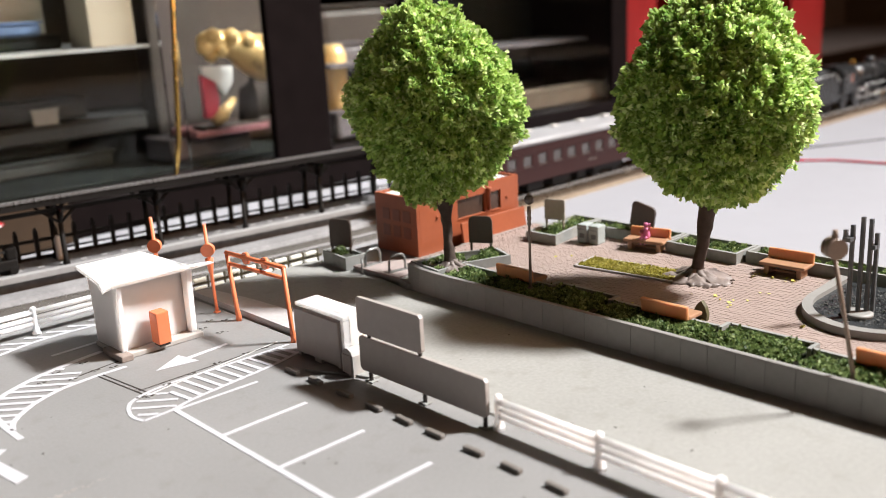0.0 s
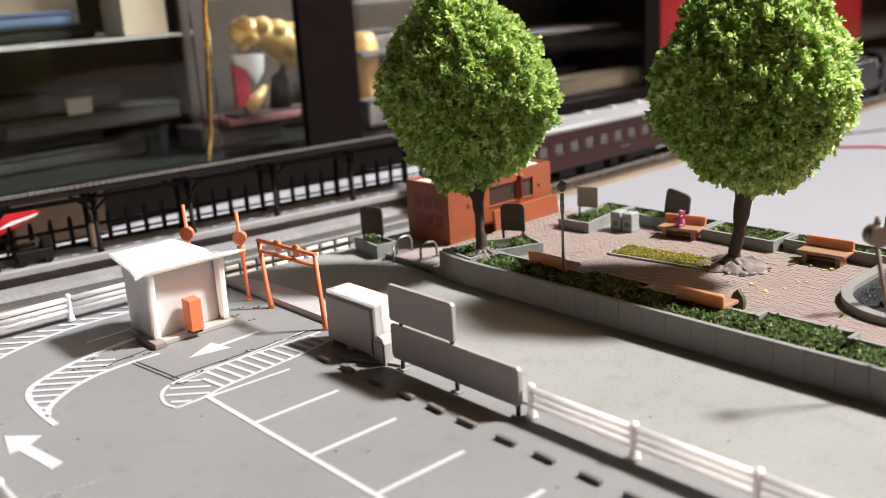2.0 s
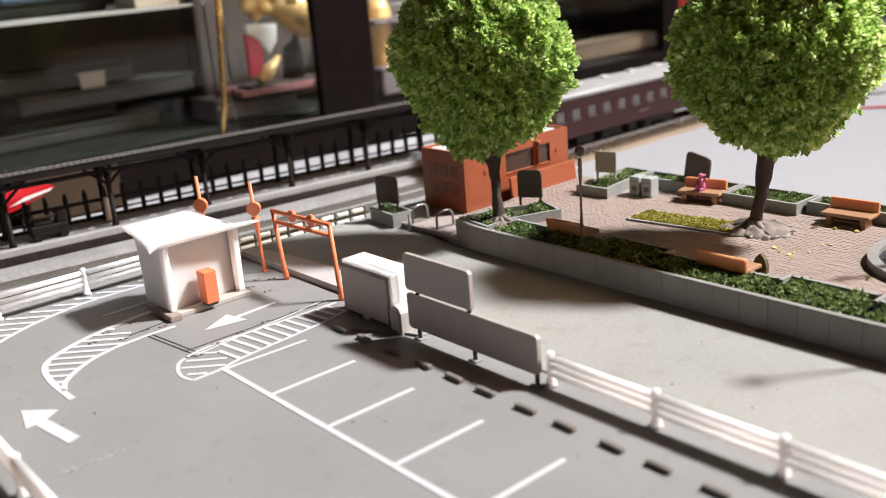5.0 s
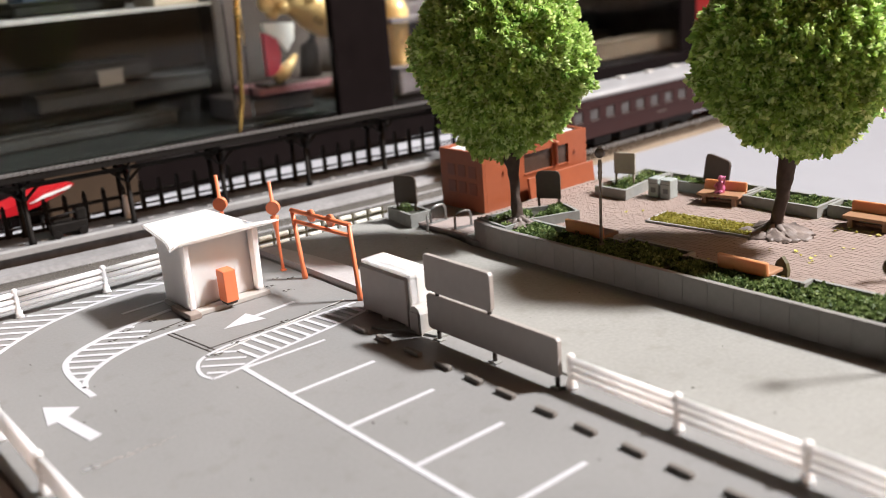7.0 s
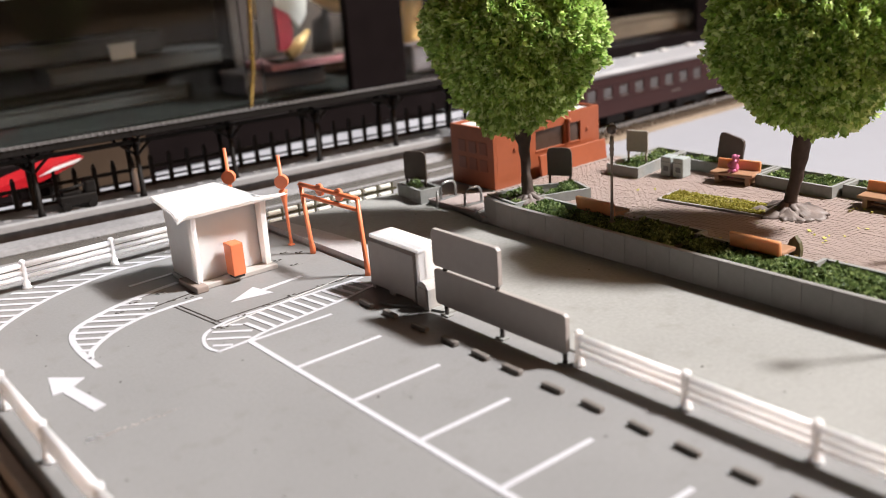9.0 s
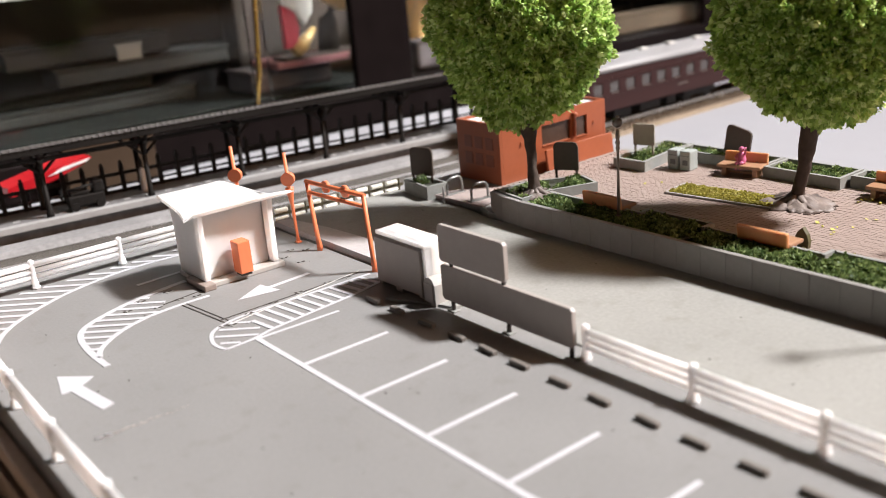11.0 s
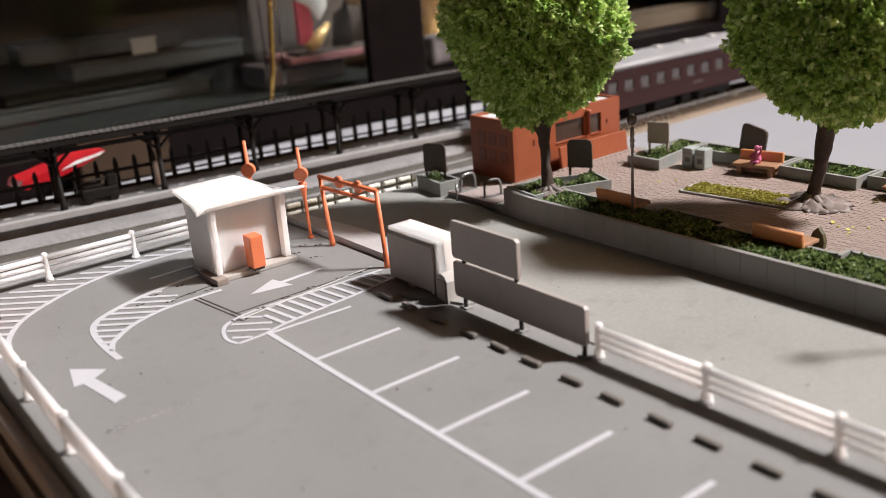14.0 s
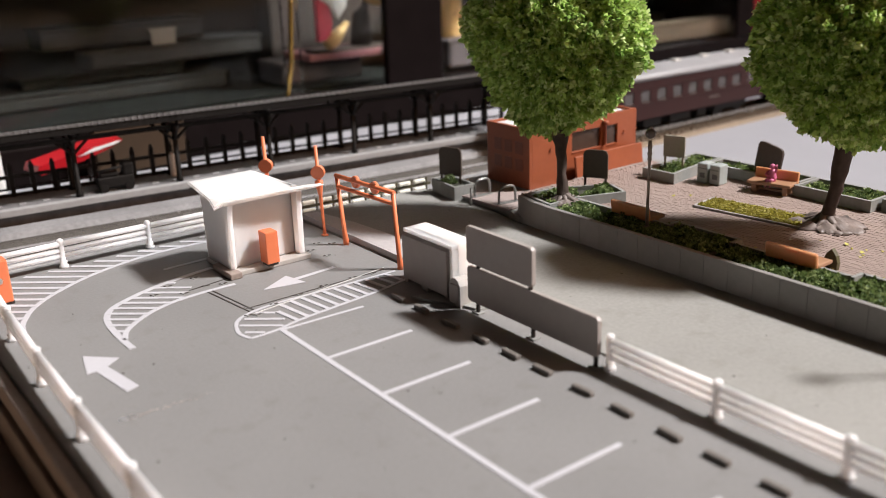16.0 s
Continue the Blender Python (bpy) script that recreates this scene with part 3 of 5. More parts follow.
# ---- ticket booth ----
booth = thing("booth", (0, 0, 0), "white plastic booth with a broad flared roof", "booth")
part("plinth", bx(N(), 0.5, 2.32, 2.96, 4.35, 0.0, 0.11, 0.02), BLOCKGREY, booth, "grey plinth")
part("foot_block", bx(N(), 0.38, 0.64, 2.84, 3.75, 0.0, 0.13, 0.02), BEIGE, booth, "dark beige foot block")
bm = N()
section(bm, [(3.08, 0.11), (4.3, 0.11), (4.32, 1.2), (4.42, 1.62), (2.95, 1.6), (3.02, 1.3)], "x", 0.53, 0.63)
part("side_wall", bm, WHITE, booth)
bm = N()
section(bm, [(3.1, 0.11), (4.25, 0.11), (4.25, 1.55), (3.0, 1.6), (3.06, 1.25)], "x", 2.12, 2.24)
part("side_wall", bm, WHITE, booth)
bm = N()
prism(bm, [(0.62, 3.2), (2.12, 3.3), (2.12, 3.4), (0.62, 3.3)], 0.11, 1.6)
part("recessed_wall", bm, WHITE, booth)
part("rear_wall", bx(N(), 0.63, 2.12, 4.18, 4.26, 0.11, 1.56), WHITE, booth)
bm = N()
top = [(0.42, 2.9, 1.68), (1.76, 2.86, 1.69), (2.72, 2.9, 1.63), (2.36, 3.45, 1.5), (1.79, 4.42, 1.81), (0.3, 4.4, 1.82), (0.2, 3.1, 1.72), (0.18, 2.84, 1.585)]
low = [(0.45, 2.97, 1.54), (1.74, 2.94, 1.6), (2.5, 2.97, 1.54), (2.27, 3.42, 1.42), (1.75, 4.32, 1.68), (0.46, 4.32, 1.66), (0.46, 3.2, 1.56), (0.44, 3.02, 1.53)]
tv, uv_, lv = [bm.verts.new(p) for p in top], [bm.verts.new((p[0], p[1], p[2] - 0.05)) for p in top], [bm.verts.new(p) for p in low]
bm.faces.new((tv[0], tv[1], tv[4], tv[5], tv[6]))
bm.faces.new((tv[6], tv[7], tv[0]))
bm.faces.new((tv[1], tv[2], tv[3], tv[4]))
for ring_a, ring_b in ((uv_, tv), (lv, uv_)):
    for k in range(8):
        bm.faces.new((ring_a[k], ring_a[(k + 1) % 8], ring_b[(k + 1) % 8], ring_b[k]))
bm.faces.new(lv[::-1])
bmesh.ops.recalc_face_normals(bm, faces=bm.faces)
bmesh.ops.bevel(bm, geom=[e for e in bm.edges if all(v in tv for v in e.verts)], offset=0.025, segments=2, affect="EDGES")
part("roof", bm, WHITE, booth, "white flared roof with a slight fold")

machine = thing("ticket_machine", (1.33, 2.96, 0.11), "small orange plastic ticket machine before the booth", "ticket machine")
part("foot", bx(N(), -0.1, 0.13, -0.14, 0.12, 0, 0.07), STOP, machine)
part("body", bx(N(), -0.13, 0.16, -0.17, 0.16, 0.05, 0.74, 0.02), ORANGE, machine)
second_machine = thing("ticket_machine", (-3.6, 4.74, 0.0), "small orange plastic ticket machine at the entry", "ticket machine")
part("foot", bx(N(), -0.16, 0.2, -0.14, 0.12, 0, 0.07), STOP, second_machine)
part("body", bx(N(), -0.17, 0.19, -0.17, 0.18, 0.05, 0.92, 0.03), ORANGE, second_machine)
part("button", rod(N(), [(-0.02, -0.19, 0.52), (-0.02, -0.165, 0.52)], 0.07, 12), WHITE, second_machine, "pale round button")


# ---- orange poles and height gate ----
def crossing_pole(at, lean, height, label):
    p = thing("signal_pole", at, label, "signal pole", group="orange poles")
    lx, ly = lean
    pt = lambda z: (lx * z, ly * z, z)
    part("foot", bx(N(), -0.065, 0.065, -0.065, 0.065, 0, 0.04, 0.015), ORANGE, p)
    part("shaft", rod(N(), [pt(0.03), pt(0.2), pt(0.95), pt(1.2), pt(1.32), pt(1.33), pt(height)], [0.045, 0.035, 0.042, 0.085, 0.1, 0.045, 0.04], 10), ORANGE, p)
    c = pt(1.52 / 2.13 * height)
    part("disc", rod(N(), [(c[0] + 0.05, c[1] + 0.05, c[2]), (c[0] - 0.05, c[1] - 0.05, c[2])], 0.155, 18), ORANGE, p)
    return p


crossing_pole((3.34, 4.15, 0), (-0.024, 0.02), 2.13, "orange plastic signal pole with a round disc")
crossing_pole((2.46, 5.0, 0), (-0.015, 0.015), 2.35, "orange plastic signal pole with a round disc behind the booth")
gate = thing("height_gate", (3.37, 2.2, 0), "orange plastic height limit gate across the lane", "gate")
fl, fr, tl, tr = (0, 1.04, 0), (0.01, -1.11, 0), (0.0, 1.26, 1.56), (0.01, -0.97, 1.62)
for base, head in ((fl, tl), (fr, tr)):
    post = part("post", rod(N(), [base, (base[0], base[1], 0.1), (base[0], base[1] + (head[1] - base[1]) * 0.2, 0.3), head], [0.078, 0.075, 0.058, 0.055], 4), ORANGE, gate)
mid = lambda a, b, s, dz=0.0: tuple(a[i] + (b[i] - a[i]) * s + (dz if i == 2 else 0) for i in range(3))
part("beam", rod(N(), [mid(tl, tr, -0.02), mid(tl, tr, 1.02)], 0.055, 4), ORANGE, gate)
part("beam", rod(N(), [mid(tl, tr, 0.02, -0.24), mid(tl, tr, 1.0, -0.24)], 0.05, 4), ORANGE, gate)
for s in (0.33, 0.67):
    c = mid(tl, tr, s, -0.03)
    part("disc", rod(N(), [(c[0] + 0.07, c[1], c[2]), (c[0] + 0.0, c[1], c[2])], 0.135, 16), ORANGE, gate)

# ---- white cabinet beside the lane ----
hut = thing("pay_station", (3.12, -0.33, 0), "white plastic pay station with a grey front slab", "pay station")
part("front_slab", bx(N(), -0.1, 0.08, -0.68, 0.78, 0.09, 1.0, 0.012), BOARD, hut, "grey front slab")
bm = N()
bx(bm, 0.08, 0.5, -0.8, 0.78, 0.06, 1.12)
part("body", bm, WHITE, hut)
part("hood", bx(N(), -0.05, 0.1, -0.803, 0.783, 1.045, 1.123, 0.008), WHITE, hut)
part("cheek", bx(N(), -0.05, 0.1, -0.803, -0.705, 0.3, 1.042, 0.008), WHITE, hut)
for y0, y1 in ((-0.66, -0.56), (-0.02, 0.2), (0.66, 0.76)):
    part("foot", bx(N(), -0.08, 0.44, y0, y1, 0.0, 0.089, 0.008), BOARD, hut)
bollard = thing("rounded_bollard", (3.1, -1.28, 0), "grey rounded marker block beside the pay station", "bollard")
bm = N()
section(bm, [(-0.16, 0), (0.18, 0), (0.18, 0.42), (0.1, 0.53), (0.0, 0.56), (-0.1, 0.52), (-0.16, 0.42)], "x", -0.1, 0.34)
part("block", bm, BLOCKGREY, bollard)
part("face_plate", bx(N(), -0.125, -0.1, -0.12, 0.12, 0.06, 0.44, 0.01), BOARD, bollard)
kerb_pad = thing("kerb_pad", (2.9, -1.45, 0), "thin light grey kerb pad under the signs", "kerb pad")
part("pad", prism(N(), [(-0.3, 1.05), (-0.2, 0.75), (0.05, 0.3), (0.28, -0.35), (0.5, -0.35), (0.42, 0.8)], 0.001, 0.05), CONCRETE, kerb_pad)


# ---- sign boards seen from behind ----
def board(bm, y0, y1, z0, z1, thick=0.08, cut=0.1):
    outline = [(y0 + cut, z0), (y1 - cut, z0), (y1, z0 + cut), (y1, z1 - cut), (y1 - cut, z1), (y0 + cut, z1), (y0, z1 - cut), (y0, z0 + cut)]
    return section(bm, outline, "x", -thick / 2, thick / 2)


lower = thing("sign_board", (3.12, -3.22, 0), "long grey sign board seen from its back on three short posts", "sign board", group="sign boards")
part("panel", board(N(), -1.65, 1.65, 0.2, 0.88, cut=0.05), BOARD, lower)
for y in (1.4, -0.1, -1.58):
    part("post", rod(N(), [(0, y, 0), (0, y, 0.26)], 0.04, 8), STOP, lower)
    part("foot", bx(N(), -0.08, 0.08, y - 0.1, y + 0.1, 0, 0.03, 0.01), CONCRETE, lower)
upper = thing("sign_board", (3.12, -2.45, 0.88), "shorter grey sign board set on top of the long one", "sign board", group="sign boards")
part("panel", board(N(), -0.89, 0.89, 0.06, 0.76, cut=0.05), BOARD, upper)
for y in (0.6, -0.8):
    part("post", rod(N(), [(0, y, 0), (0, y, 0.1)], 0.04, 8), STOP, upper)

# ---- park wall and planters ----
park_wall = thing("park_wall", (0, 0, 0), "low wall of grey concrete panels along the road", "wall", kind="structure")
part("core", bx(N(), WALLX + 0.04, WALLX + 0.16, PARK0, 0.9, 0.02, 0.56), CONCRETE, park_wall)
part("core", prism(N(), [(WALLX + 0.04, 0.9), (WALLX + 0.08, 1.5), (WALLX + 0.24, 2.15), (WALLX + 0.36, 2.12), (WALLX + 0.2, 1.5), (WALLX + 0.16, 0.9)], 0.02, 0.56), CONCRETE, park_wall)
PANEL_W = 0.56


def planter(label, outline, z0, z1, thick, soil_z, seed, tuft_count, tuft=0.06, sides=None):
    tuft_count = int(tuft_count * 2.2)
    """A trough with a concrete rim round a bed of soil, and its planting as a thing of its own."""
    trough = thing("planter", (*outline[0], z0), label, "planter", group="park planters")
    ox, oy = outline[0]
    pts = [Vector((x - ox, y - oy)) for x, y in outline]
    n = len(pts)
    area = sum(pts[i].x * pts[(i + 1) % n].y - pts[(i + 1) % n].x * pts[i].y for i in range(n))
    sgn = 1 if area > 0 else -1
    inner_pts = []
    for i in range(n):
        a, b = (pts[i] - pts[i - 1]).normalized(), (pts[(i + 1) % n] - pts[i]).normalized()
        na, nb = Vector((-a.y, a.x)) * sgn, Vector((-b.y, b.x)) * sgn
        m = (na + nb)
        m = m / max(0.3, m.length_squared) * 2 if m.length > 1e-6 else na
        inner_pts.append(pts[i] + m * thick)
    for i in range(n):
        j = (i + 1) % n
        if sides and i not in sides:
            continue
        bm = prism(N(), [(pts[i].x, pts[i].y), (pts[j].x, pts[j].y), (inner_pts[j].x, inner_pts[j].y), (inner_pts[i].x, inner_pts[i].y)], 0, z1 - z0)
        bmesh.ops.recalc_face_normals(bm, faces=bm.faces)
        part("rim", bm, CONCRETE, trough)
    part("soil", prism(N(), [(p.x, p.y) for p in inner_pts][:: sgn], 0.0, soil_z - z0), SOIL, trough)
    r = random.Random(seed)
    xs, ys = [p.x for p in inner_pts], [p.y for p in inner_pts]

    def inside(x, y):
        odd = False
        for i in range(n):
            a, b = inner_pts[i], inner_pts[(i + 1) % n]
            if (a.y > y) != (b.y > y) and x < (b.x - a.x) * (y - a.y) / (b.y - a.y) + a.x:
                odd = not odd
        return odd

    clumps = []
    while len(clumps) < tuft_count // 100:
        x, y = r.uniform(min(xs), max(xs)), r.uniform(min(ys), max(ys))
        if inside(x, y):
            clumps.append((x, y, r.uniform(0.09, 0.22), r.uniform(0.06, 0.2)))

    def place(q):
        for _ in range(20):
            cx, cy, rad, h = q.choice(clumps)
            a, e = q.uniform(0, 6.283), q.random() ** 0.6
            if inside(cx + math.cos(a) * rad, cy + math.sin(a) * rad):
                break
        d = Vector((math.cos(a) * math.sqrt(1 - (1 - e) ** 2), math.sin(a) * math.sqrt(1 - (1 - e) ** 2), 1 - e))
        return Vector((cx + d.x * rad, cy + d.y * rad, soil_z - z0 + max(0.005, d.z * h))), Vector((d.x, d.y, d.z + 0.25)).normalized()

    hedge = thing("hedge", (*outline[0], z0), "clumpy dark green hedge planting in a park planter", "hedge", kind="stuff")
    part("foliage", flock(tufts(N(), r, place, tuft_count // 3, tuft, 0.6), r, place, int(tuft_count * 0.55), tuft * 1.35), HEDGE, hedge)
    return trough


RIM = 0.58
planter("grey concrete planter strip along the park wall", [(7.46, -0.45), (8.36, -0.45), (8.36, 0.95), (7.46, 0.95)], 0.1, RIM, 0.08, 0.42, 1, 1900, sides=(1,))
planter("grey concrete planter strip along the park wall", [(7.46, -3.4), (8.62, -3.4), (8.62, -1.75), (8.36, -1.75), (8.36, -0.5), (7.46, -0.5)], 0.1, RIM, 0.08, 0.42, 2, 4200, sides=(1, 2, 3))
planter("grey concrete planter strip along the park wall", [(7.46, -6.0), (8.36, -6.0), (8.36, -3.45), (7.46, -3.45)], 0.1, RIM, 0.08, 0.42, 3, 4000, sides=(1,))
planter("grey concrete planter strip along the park wall", [(7.46, -7.75), (8.62, -7.75), (8.62, -6.05), (7.46, -6.05)], 0.1, RIM, 0.08, 0.42, 4, 4000, sides=(1,))
planter("grey concrete planter strip along the park wall", [(7.46, -12.5), (8.36, -12.5), (8.36, -7.8), (7.46, -7.8)], 0.1, RIM, 0.08, 0.42, 5, 3600, sides=(1,))
for y in (-3.42, -6.02, -7.78):
    part("jog", bx(N(), 8.28, 8.62, y - 0.04, y + 0.04, 0.1, RIM - 0.004), CONCRETE, park_wall)
planter("grey concrete corner planter at the foot of a tree", [(7.5, 1.0), (8.36, 1.0), (9.55, 0.55), (9.85, 1.3), (8.6, 2.05), (7.66, 2.1)], 0.1, RIM, 0.07, 0.47, 6, 900)
planter("grey concrete planter by the pale notice board", [(11.45, 1.75), (11.5, 0.75), (12.05, 0.85), (12.75, 0.95), (13.7, 1.0), (13.7, 1.9)], 0.1, RIM + 0.04, 0.08, 0.46, 7, 1500)
planter("grey concrete planter along the back of the park", [(13.0, -1.8), (13.7, -1.8), (13.7, 0.95), (13.0, 0.95)], 0.1, RIM + 0.04, 0.08, 0.46, 8, 1500)
planter("grey concrete planter along the back of the park", [(12.7, -3.8), (13.7, -3.8), (13.7, -1.85), (12.7, -1.85)], 0.1, RIM + 0.04, 0.08, 0.46, 9, 1500)
planter("grey concrete planter along the back of the park", [(13.05, -11.5), (13.7, -11.5), (13.7, -3.85), (13.05, -3.85)], 0.1, RIM + 0.04, 0.08, 0.46, 10, 2600)


# ---- trees ----
FLAT = Vector((0.76, 0.65, 0.0))  # the crowns are a little flattened this way


def tree(at, centre, rx, ry, rz, trunk_pts, trunk_r, seed, label, flakes, root, top_w, low_w, lean, plate, deep):
    """A flock tree: rough trunk and limbs, torn root plate, lumpy crown whose width changes towards top (top_w) and foot (low_w)."""
    t = thing("tree", at, label, "tree", group="park trees")
    o = Vector(at)
    r = random.Random(seed)
    pts = [Vector(p) - o for p in trunk_pts]
    fine = []
    for p, q in zip(pts, pts[1:]):
        fine += [p.lerp(q, k / 4) for k in range(4)]
    fine.append(pts[-1])
    radii = [trunk_r[min(i // 4, len(trunk_r) - 1)] * (1 - i % 4 / 4) + trunk_r[min(i // 4 + 1, len(trunk_r) - 1)] * (i % 4 / 4) for i in range(len(fine))]
    bm = rod(N(), fine, radii, 14)
    for v in bm.verts:
        v.co += Vector((noise.noise(v.co * 5 + Vector((seed, 0, 0))), noise.noise(v.co * 5 + Vector((0, seed, 0))), 0)) * 0.05
    part("trunk", bm, BARK, t, "dark brown rough tapering trunk")
    head = pts[-1]
    for k in range(7):
        a = k * 0.9 + r.uniform(0, 0.5)
        end = Vector(centre) - o + Vector((math.cos(a) * rx * 0.6, math.sin(a) * ry * 0.6, rz * r.uniform(-0.35, 0.4)))
        start = head - Vector((0, 0, 0.9)) * r.random()
        part("limb", rod(N(), [start, start.lerp(end, 0.45) + Vector((0, 0, 0.15)), end], [0.1, 0.06, 0.02], 6), BARK, t)
    bm = N()
    for k in range(9):
        a = k * 0.698 + r.uniform(-0.2, 0.2)
        l = r.uniform(0.35, 0.75)
        rod(bm, [(0, 0, 0.2), (math.cos(a) * l * 0.4, math.sin(a) * l * 0.4, 0.1), (math.cos(a) * l, math.sin(a) * l, 0.03)], [0.13, 0.1, 0.03], 6)
    rings = []
    for f, z in ((0.0, 0.26), (0.15, 0.22), (0.3, 0.17), (0.42, 0.135), (0.55, 0.11), (0.68, 0.09), (0.8, 0.075), (0.9, 0.06), (1.0, 0.035), (1.02, 0.0)):
        ring = []
        for k in range(72):
            a = 2 * math.pi * k / 72
            c, d = math.cos(a), math.sin(a)
            w = f * plate * (1 + 0.3 * noise.noise(Vector((c * 2.4, d * 2.4, seed * 1.7))) + 0.16 * noise.noise(Vector((c * 9, d * 9, seed))) + 0.08 * noise.noise(Vector((c * 21, d * 21, seed))))
            lift = 0.08 * noise.noise(Vector((c * w * 5, d * w * 5, seed))) + 0.04 * noise.noise(Vector((c * w * 14, d * w * 14, seed)))
            ring.append(bm.verts.new((c * w, d * w * 1.15, max(0.0, z + (lift if 0 < f < 1 else 0)))))
        rings.append(ring)
    for p, q in zip(rings, rings[1:]):
        for k in range(72):
            bm.faces.new((p[k], q[k], q[(k + 1) % 72], p[(k + 1) % 72])).smooth = True
    bmesh.ops.scale(bm, vec=(root, root, root), verts=bm.verts)
    roots = part("root_plate", bm, ROOTS, t, "torn grey brown root plate")
    bm = N()
    for _ in range(34):
        a, l = r.uniform(-2.6, 0.6), plate * root * r.uniform(0.9, 1.1)
        x, y, w = math.cos(a) * l, math.sin(a) * l * 1.15, r.uniform(0.025, 0.065)
        prism(bm, [(x + w * math.cos(k * 1.26) * r.uniform(0.6, 1.5), y + w * math.sin(k * 1.26) * r.uniform(0.6, 1.5)) for k in range(5)], 0.002, r.uniform(0.008, 0.02))
    part("torn_edge", bm, BARK, roots)
    c = Vector(centre) - o
    bulges = []
    for _ in range(60):
        d = Vector((r.gauss(0, 1), r.gauss(0, 1), r.gauss(0, 1))).normalized()
        bulges.append((d, r.uniform(-0.085, 0.085), r.uniform(8, 40)))

    def shape(d):
        s = 1 + 0.06 * noise.noise(d * 2.2 + Vector((seed, 0, 0))) + 0.07 * noise.noise(d * 5 + Vector((0, seed, 0)))
        for b, h, k in bulges:
            s += h * math.exp(-k * (1 - d.dot(b)))
        w = 1 + (top_w * d.z if d.z > 0 else -low_w * d.z)
        p = Vector((d.x * rx * w + lean[0] * max(0, d.z) ** 2, d.y * ry * w + lean[1] * max(0, d.z) ** 2, d.z * rz)) * s
        return p - FLAT * p.dot(FLAT) * (1 - deep)

    def place(q):
        d = Vector((q.gauss(0, 1), q.gauss(0, 1), q.gauss(0, 1))).normalized()
        depth = 1 - 0.16 * q.random() ** 1.8 + 0.11 * noise.noise(d * 9 + Vector((seed, 3, 1))) + 0.07 * noise.noise(d * 21 + Vector((1, seed, 1)))
        return c + shape(d) * depth, Vector((d.x / rx, d.y / ry, d.z / rz)).normalized()

    crown = part("crown", flock(N(), r, place, flakes, 0.143), LEAF, t, "dense bright green flock crown")
    # Added inner shell, darker than the flakes: the shade in the crown's gaps as colour.
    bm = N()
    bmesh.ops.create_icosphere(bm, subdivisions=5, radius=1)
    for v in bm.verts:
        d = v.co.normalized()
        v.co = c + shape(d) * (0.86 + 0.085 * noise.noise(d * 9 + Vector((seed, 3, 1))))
    part("core", bm, LEAFSHADE, crown)
    return t


tree((8.15, 1.25, 0.5), (8.38, 1.75, 4.35), 1.98, 1.98, 2.26, [(8.15, 1.25, 0.5), (8.15, 1.27, 0.75), (8.22, 1.38, 1.5), (8.3, 1.5, 2.05), (8.5, 1.7, 3.2)], [0.19, 0.125, 0.115, 0.18, 0.12], 11, "model tree with an egg shaped bright green flock crown", 34000, 0.75, -0.25, -0.24, (-0.2, 0.3), 0.6, 0.72)
tree((11.28, -3.6, 0.35), (10.85, -4.31, 4.68), 1.85, 1.85, 2.22, [(11.28, -3.6, 0.35), (11.27, -3.64, 0.62), (11.22, -3.8, 1.2), (11.14, -3.92, 1.75), (10.9, -4.1, 3.0)], [0.25, 0.14, 0.12, 0.19, 0.2], 23, "model tree with a large bright green flock crown on paving", 38000, 1.0, -0.24, 0.05, (0.0, 0.1), 0.68, 0.95)


# ---- benches ----
def bench(at, turn, label):
    b = thing("bench", at, label, "bench", turn, "park benches")
    bm = N()
    bx(bm, -0.05, 0.05, -0.54, 0.54, 0.22, 0.52, 0.03, Matrix.Translation((0.2, 0, 0)) @ Matrix.Rotation(radians(8), 4, "Y"))
    part("backrest", bm, BENCH, b)
    part("seat", bx(N(), -0.27, 0.2, -0.54, 0.54, 0.21, 0.29, 0.025), BENCHSEAT, b)
    for y in (-0.38, 0.38):
        part("leg", bx(N(), -0.2, 0.16, y - 0.06, y + 0.06, 0, 0.22, 0.015), BENCHSEAT, b)
    part("stretcher", bx(N(), -0.04, 0.02, -0.36, 0.36, 0.05, 0.09), BENCHSEAT, b)
    return b


first = bench((12.62, -1.32, FLOOR), 12, "amber plastic park bench with a small pink doll on it")
second = copy_thing(first, pose(12.7 * U, -5.05 * U, FLOOR * U, 0, 0, 3))
tagged(second, "amber plastic park bench by the back planter")
for (x, y), lab in zip(((8.42, -0.85), (8.42, -4.85), (8.42, -9.2)), ("amber plastic park bench backing onto the front planter",) * 3):
    tagged(copy_thing(first, pose(x * U, y * U, FLOOR * U, 0, 0, 180)), lab)
bm = N()
rod(bm, [(0, 0, 0.0), (0, 0, 0.12), (0, 0, 0.3), (0, 0, 0.36)], [0.12, 0.14, 0.09, 0.05], 10)
bmesh.ops.create_uvsphere(bm, u_segments=12, v_segments=8, radius=0.085, matrix=Matrix.Translation((0, 0, 0.43)))
rod(bm, [(0, 0.06, 0.05), (-0.2, 0.07, 0.06), (-0.24, 0.07, -0.14)], [0.055, 0.05, 0.04], 8)
rod(bm, [(0, -0.06, 0.05), (-0.2, -0.05, 0.06), (-0.24, -0.05, -0.14)], [0.055, 0.05, 0.04], 8)
rod(bm, [(0, 0.1, 0.28), (-0.1, 0.15, 0.2), (-0.16, 0.06, 0.16)], 0.035, 6)
rod(bm, [(0, -0.1, 0.28), (-0.05, -0.14, 0.4), (0.0, -0.12, 0.5)], 0.035, 6)
bmesh.ops.scale(bm, vec=(0.82, 0.82, 0.82), verts=bm.verts)
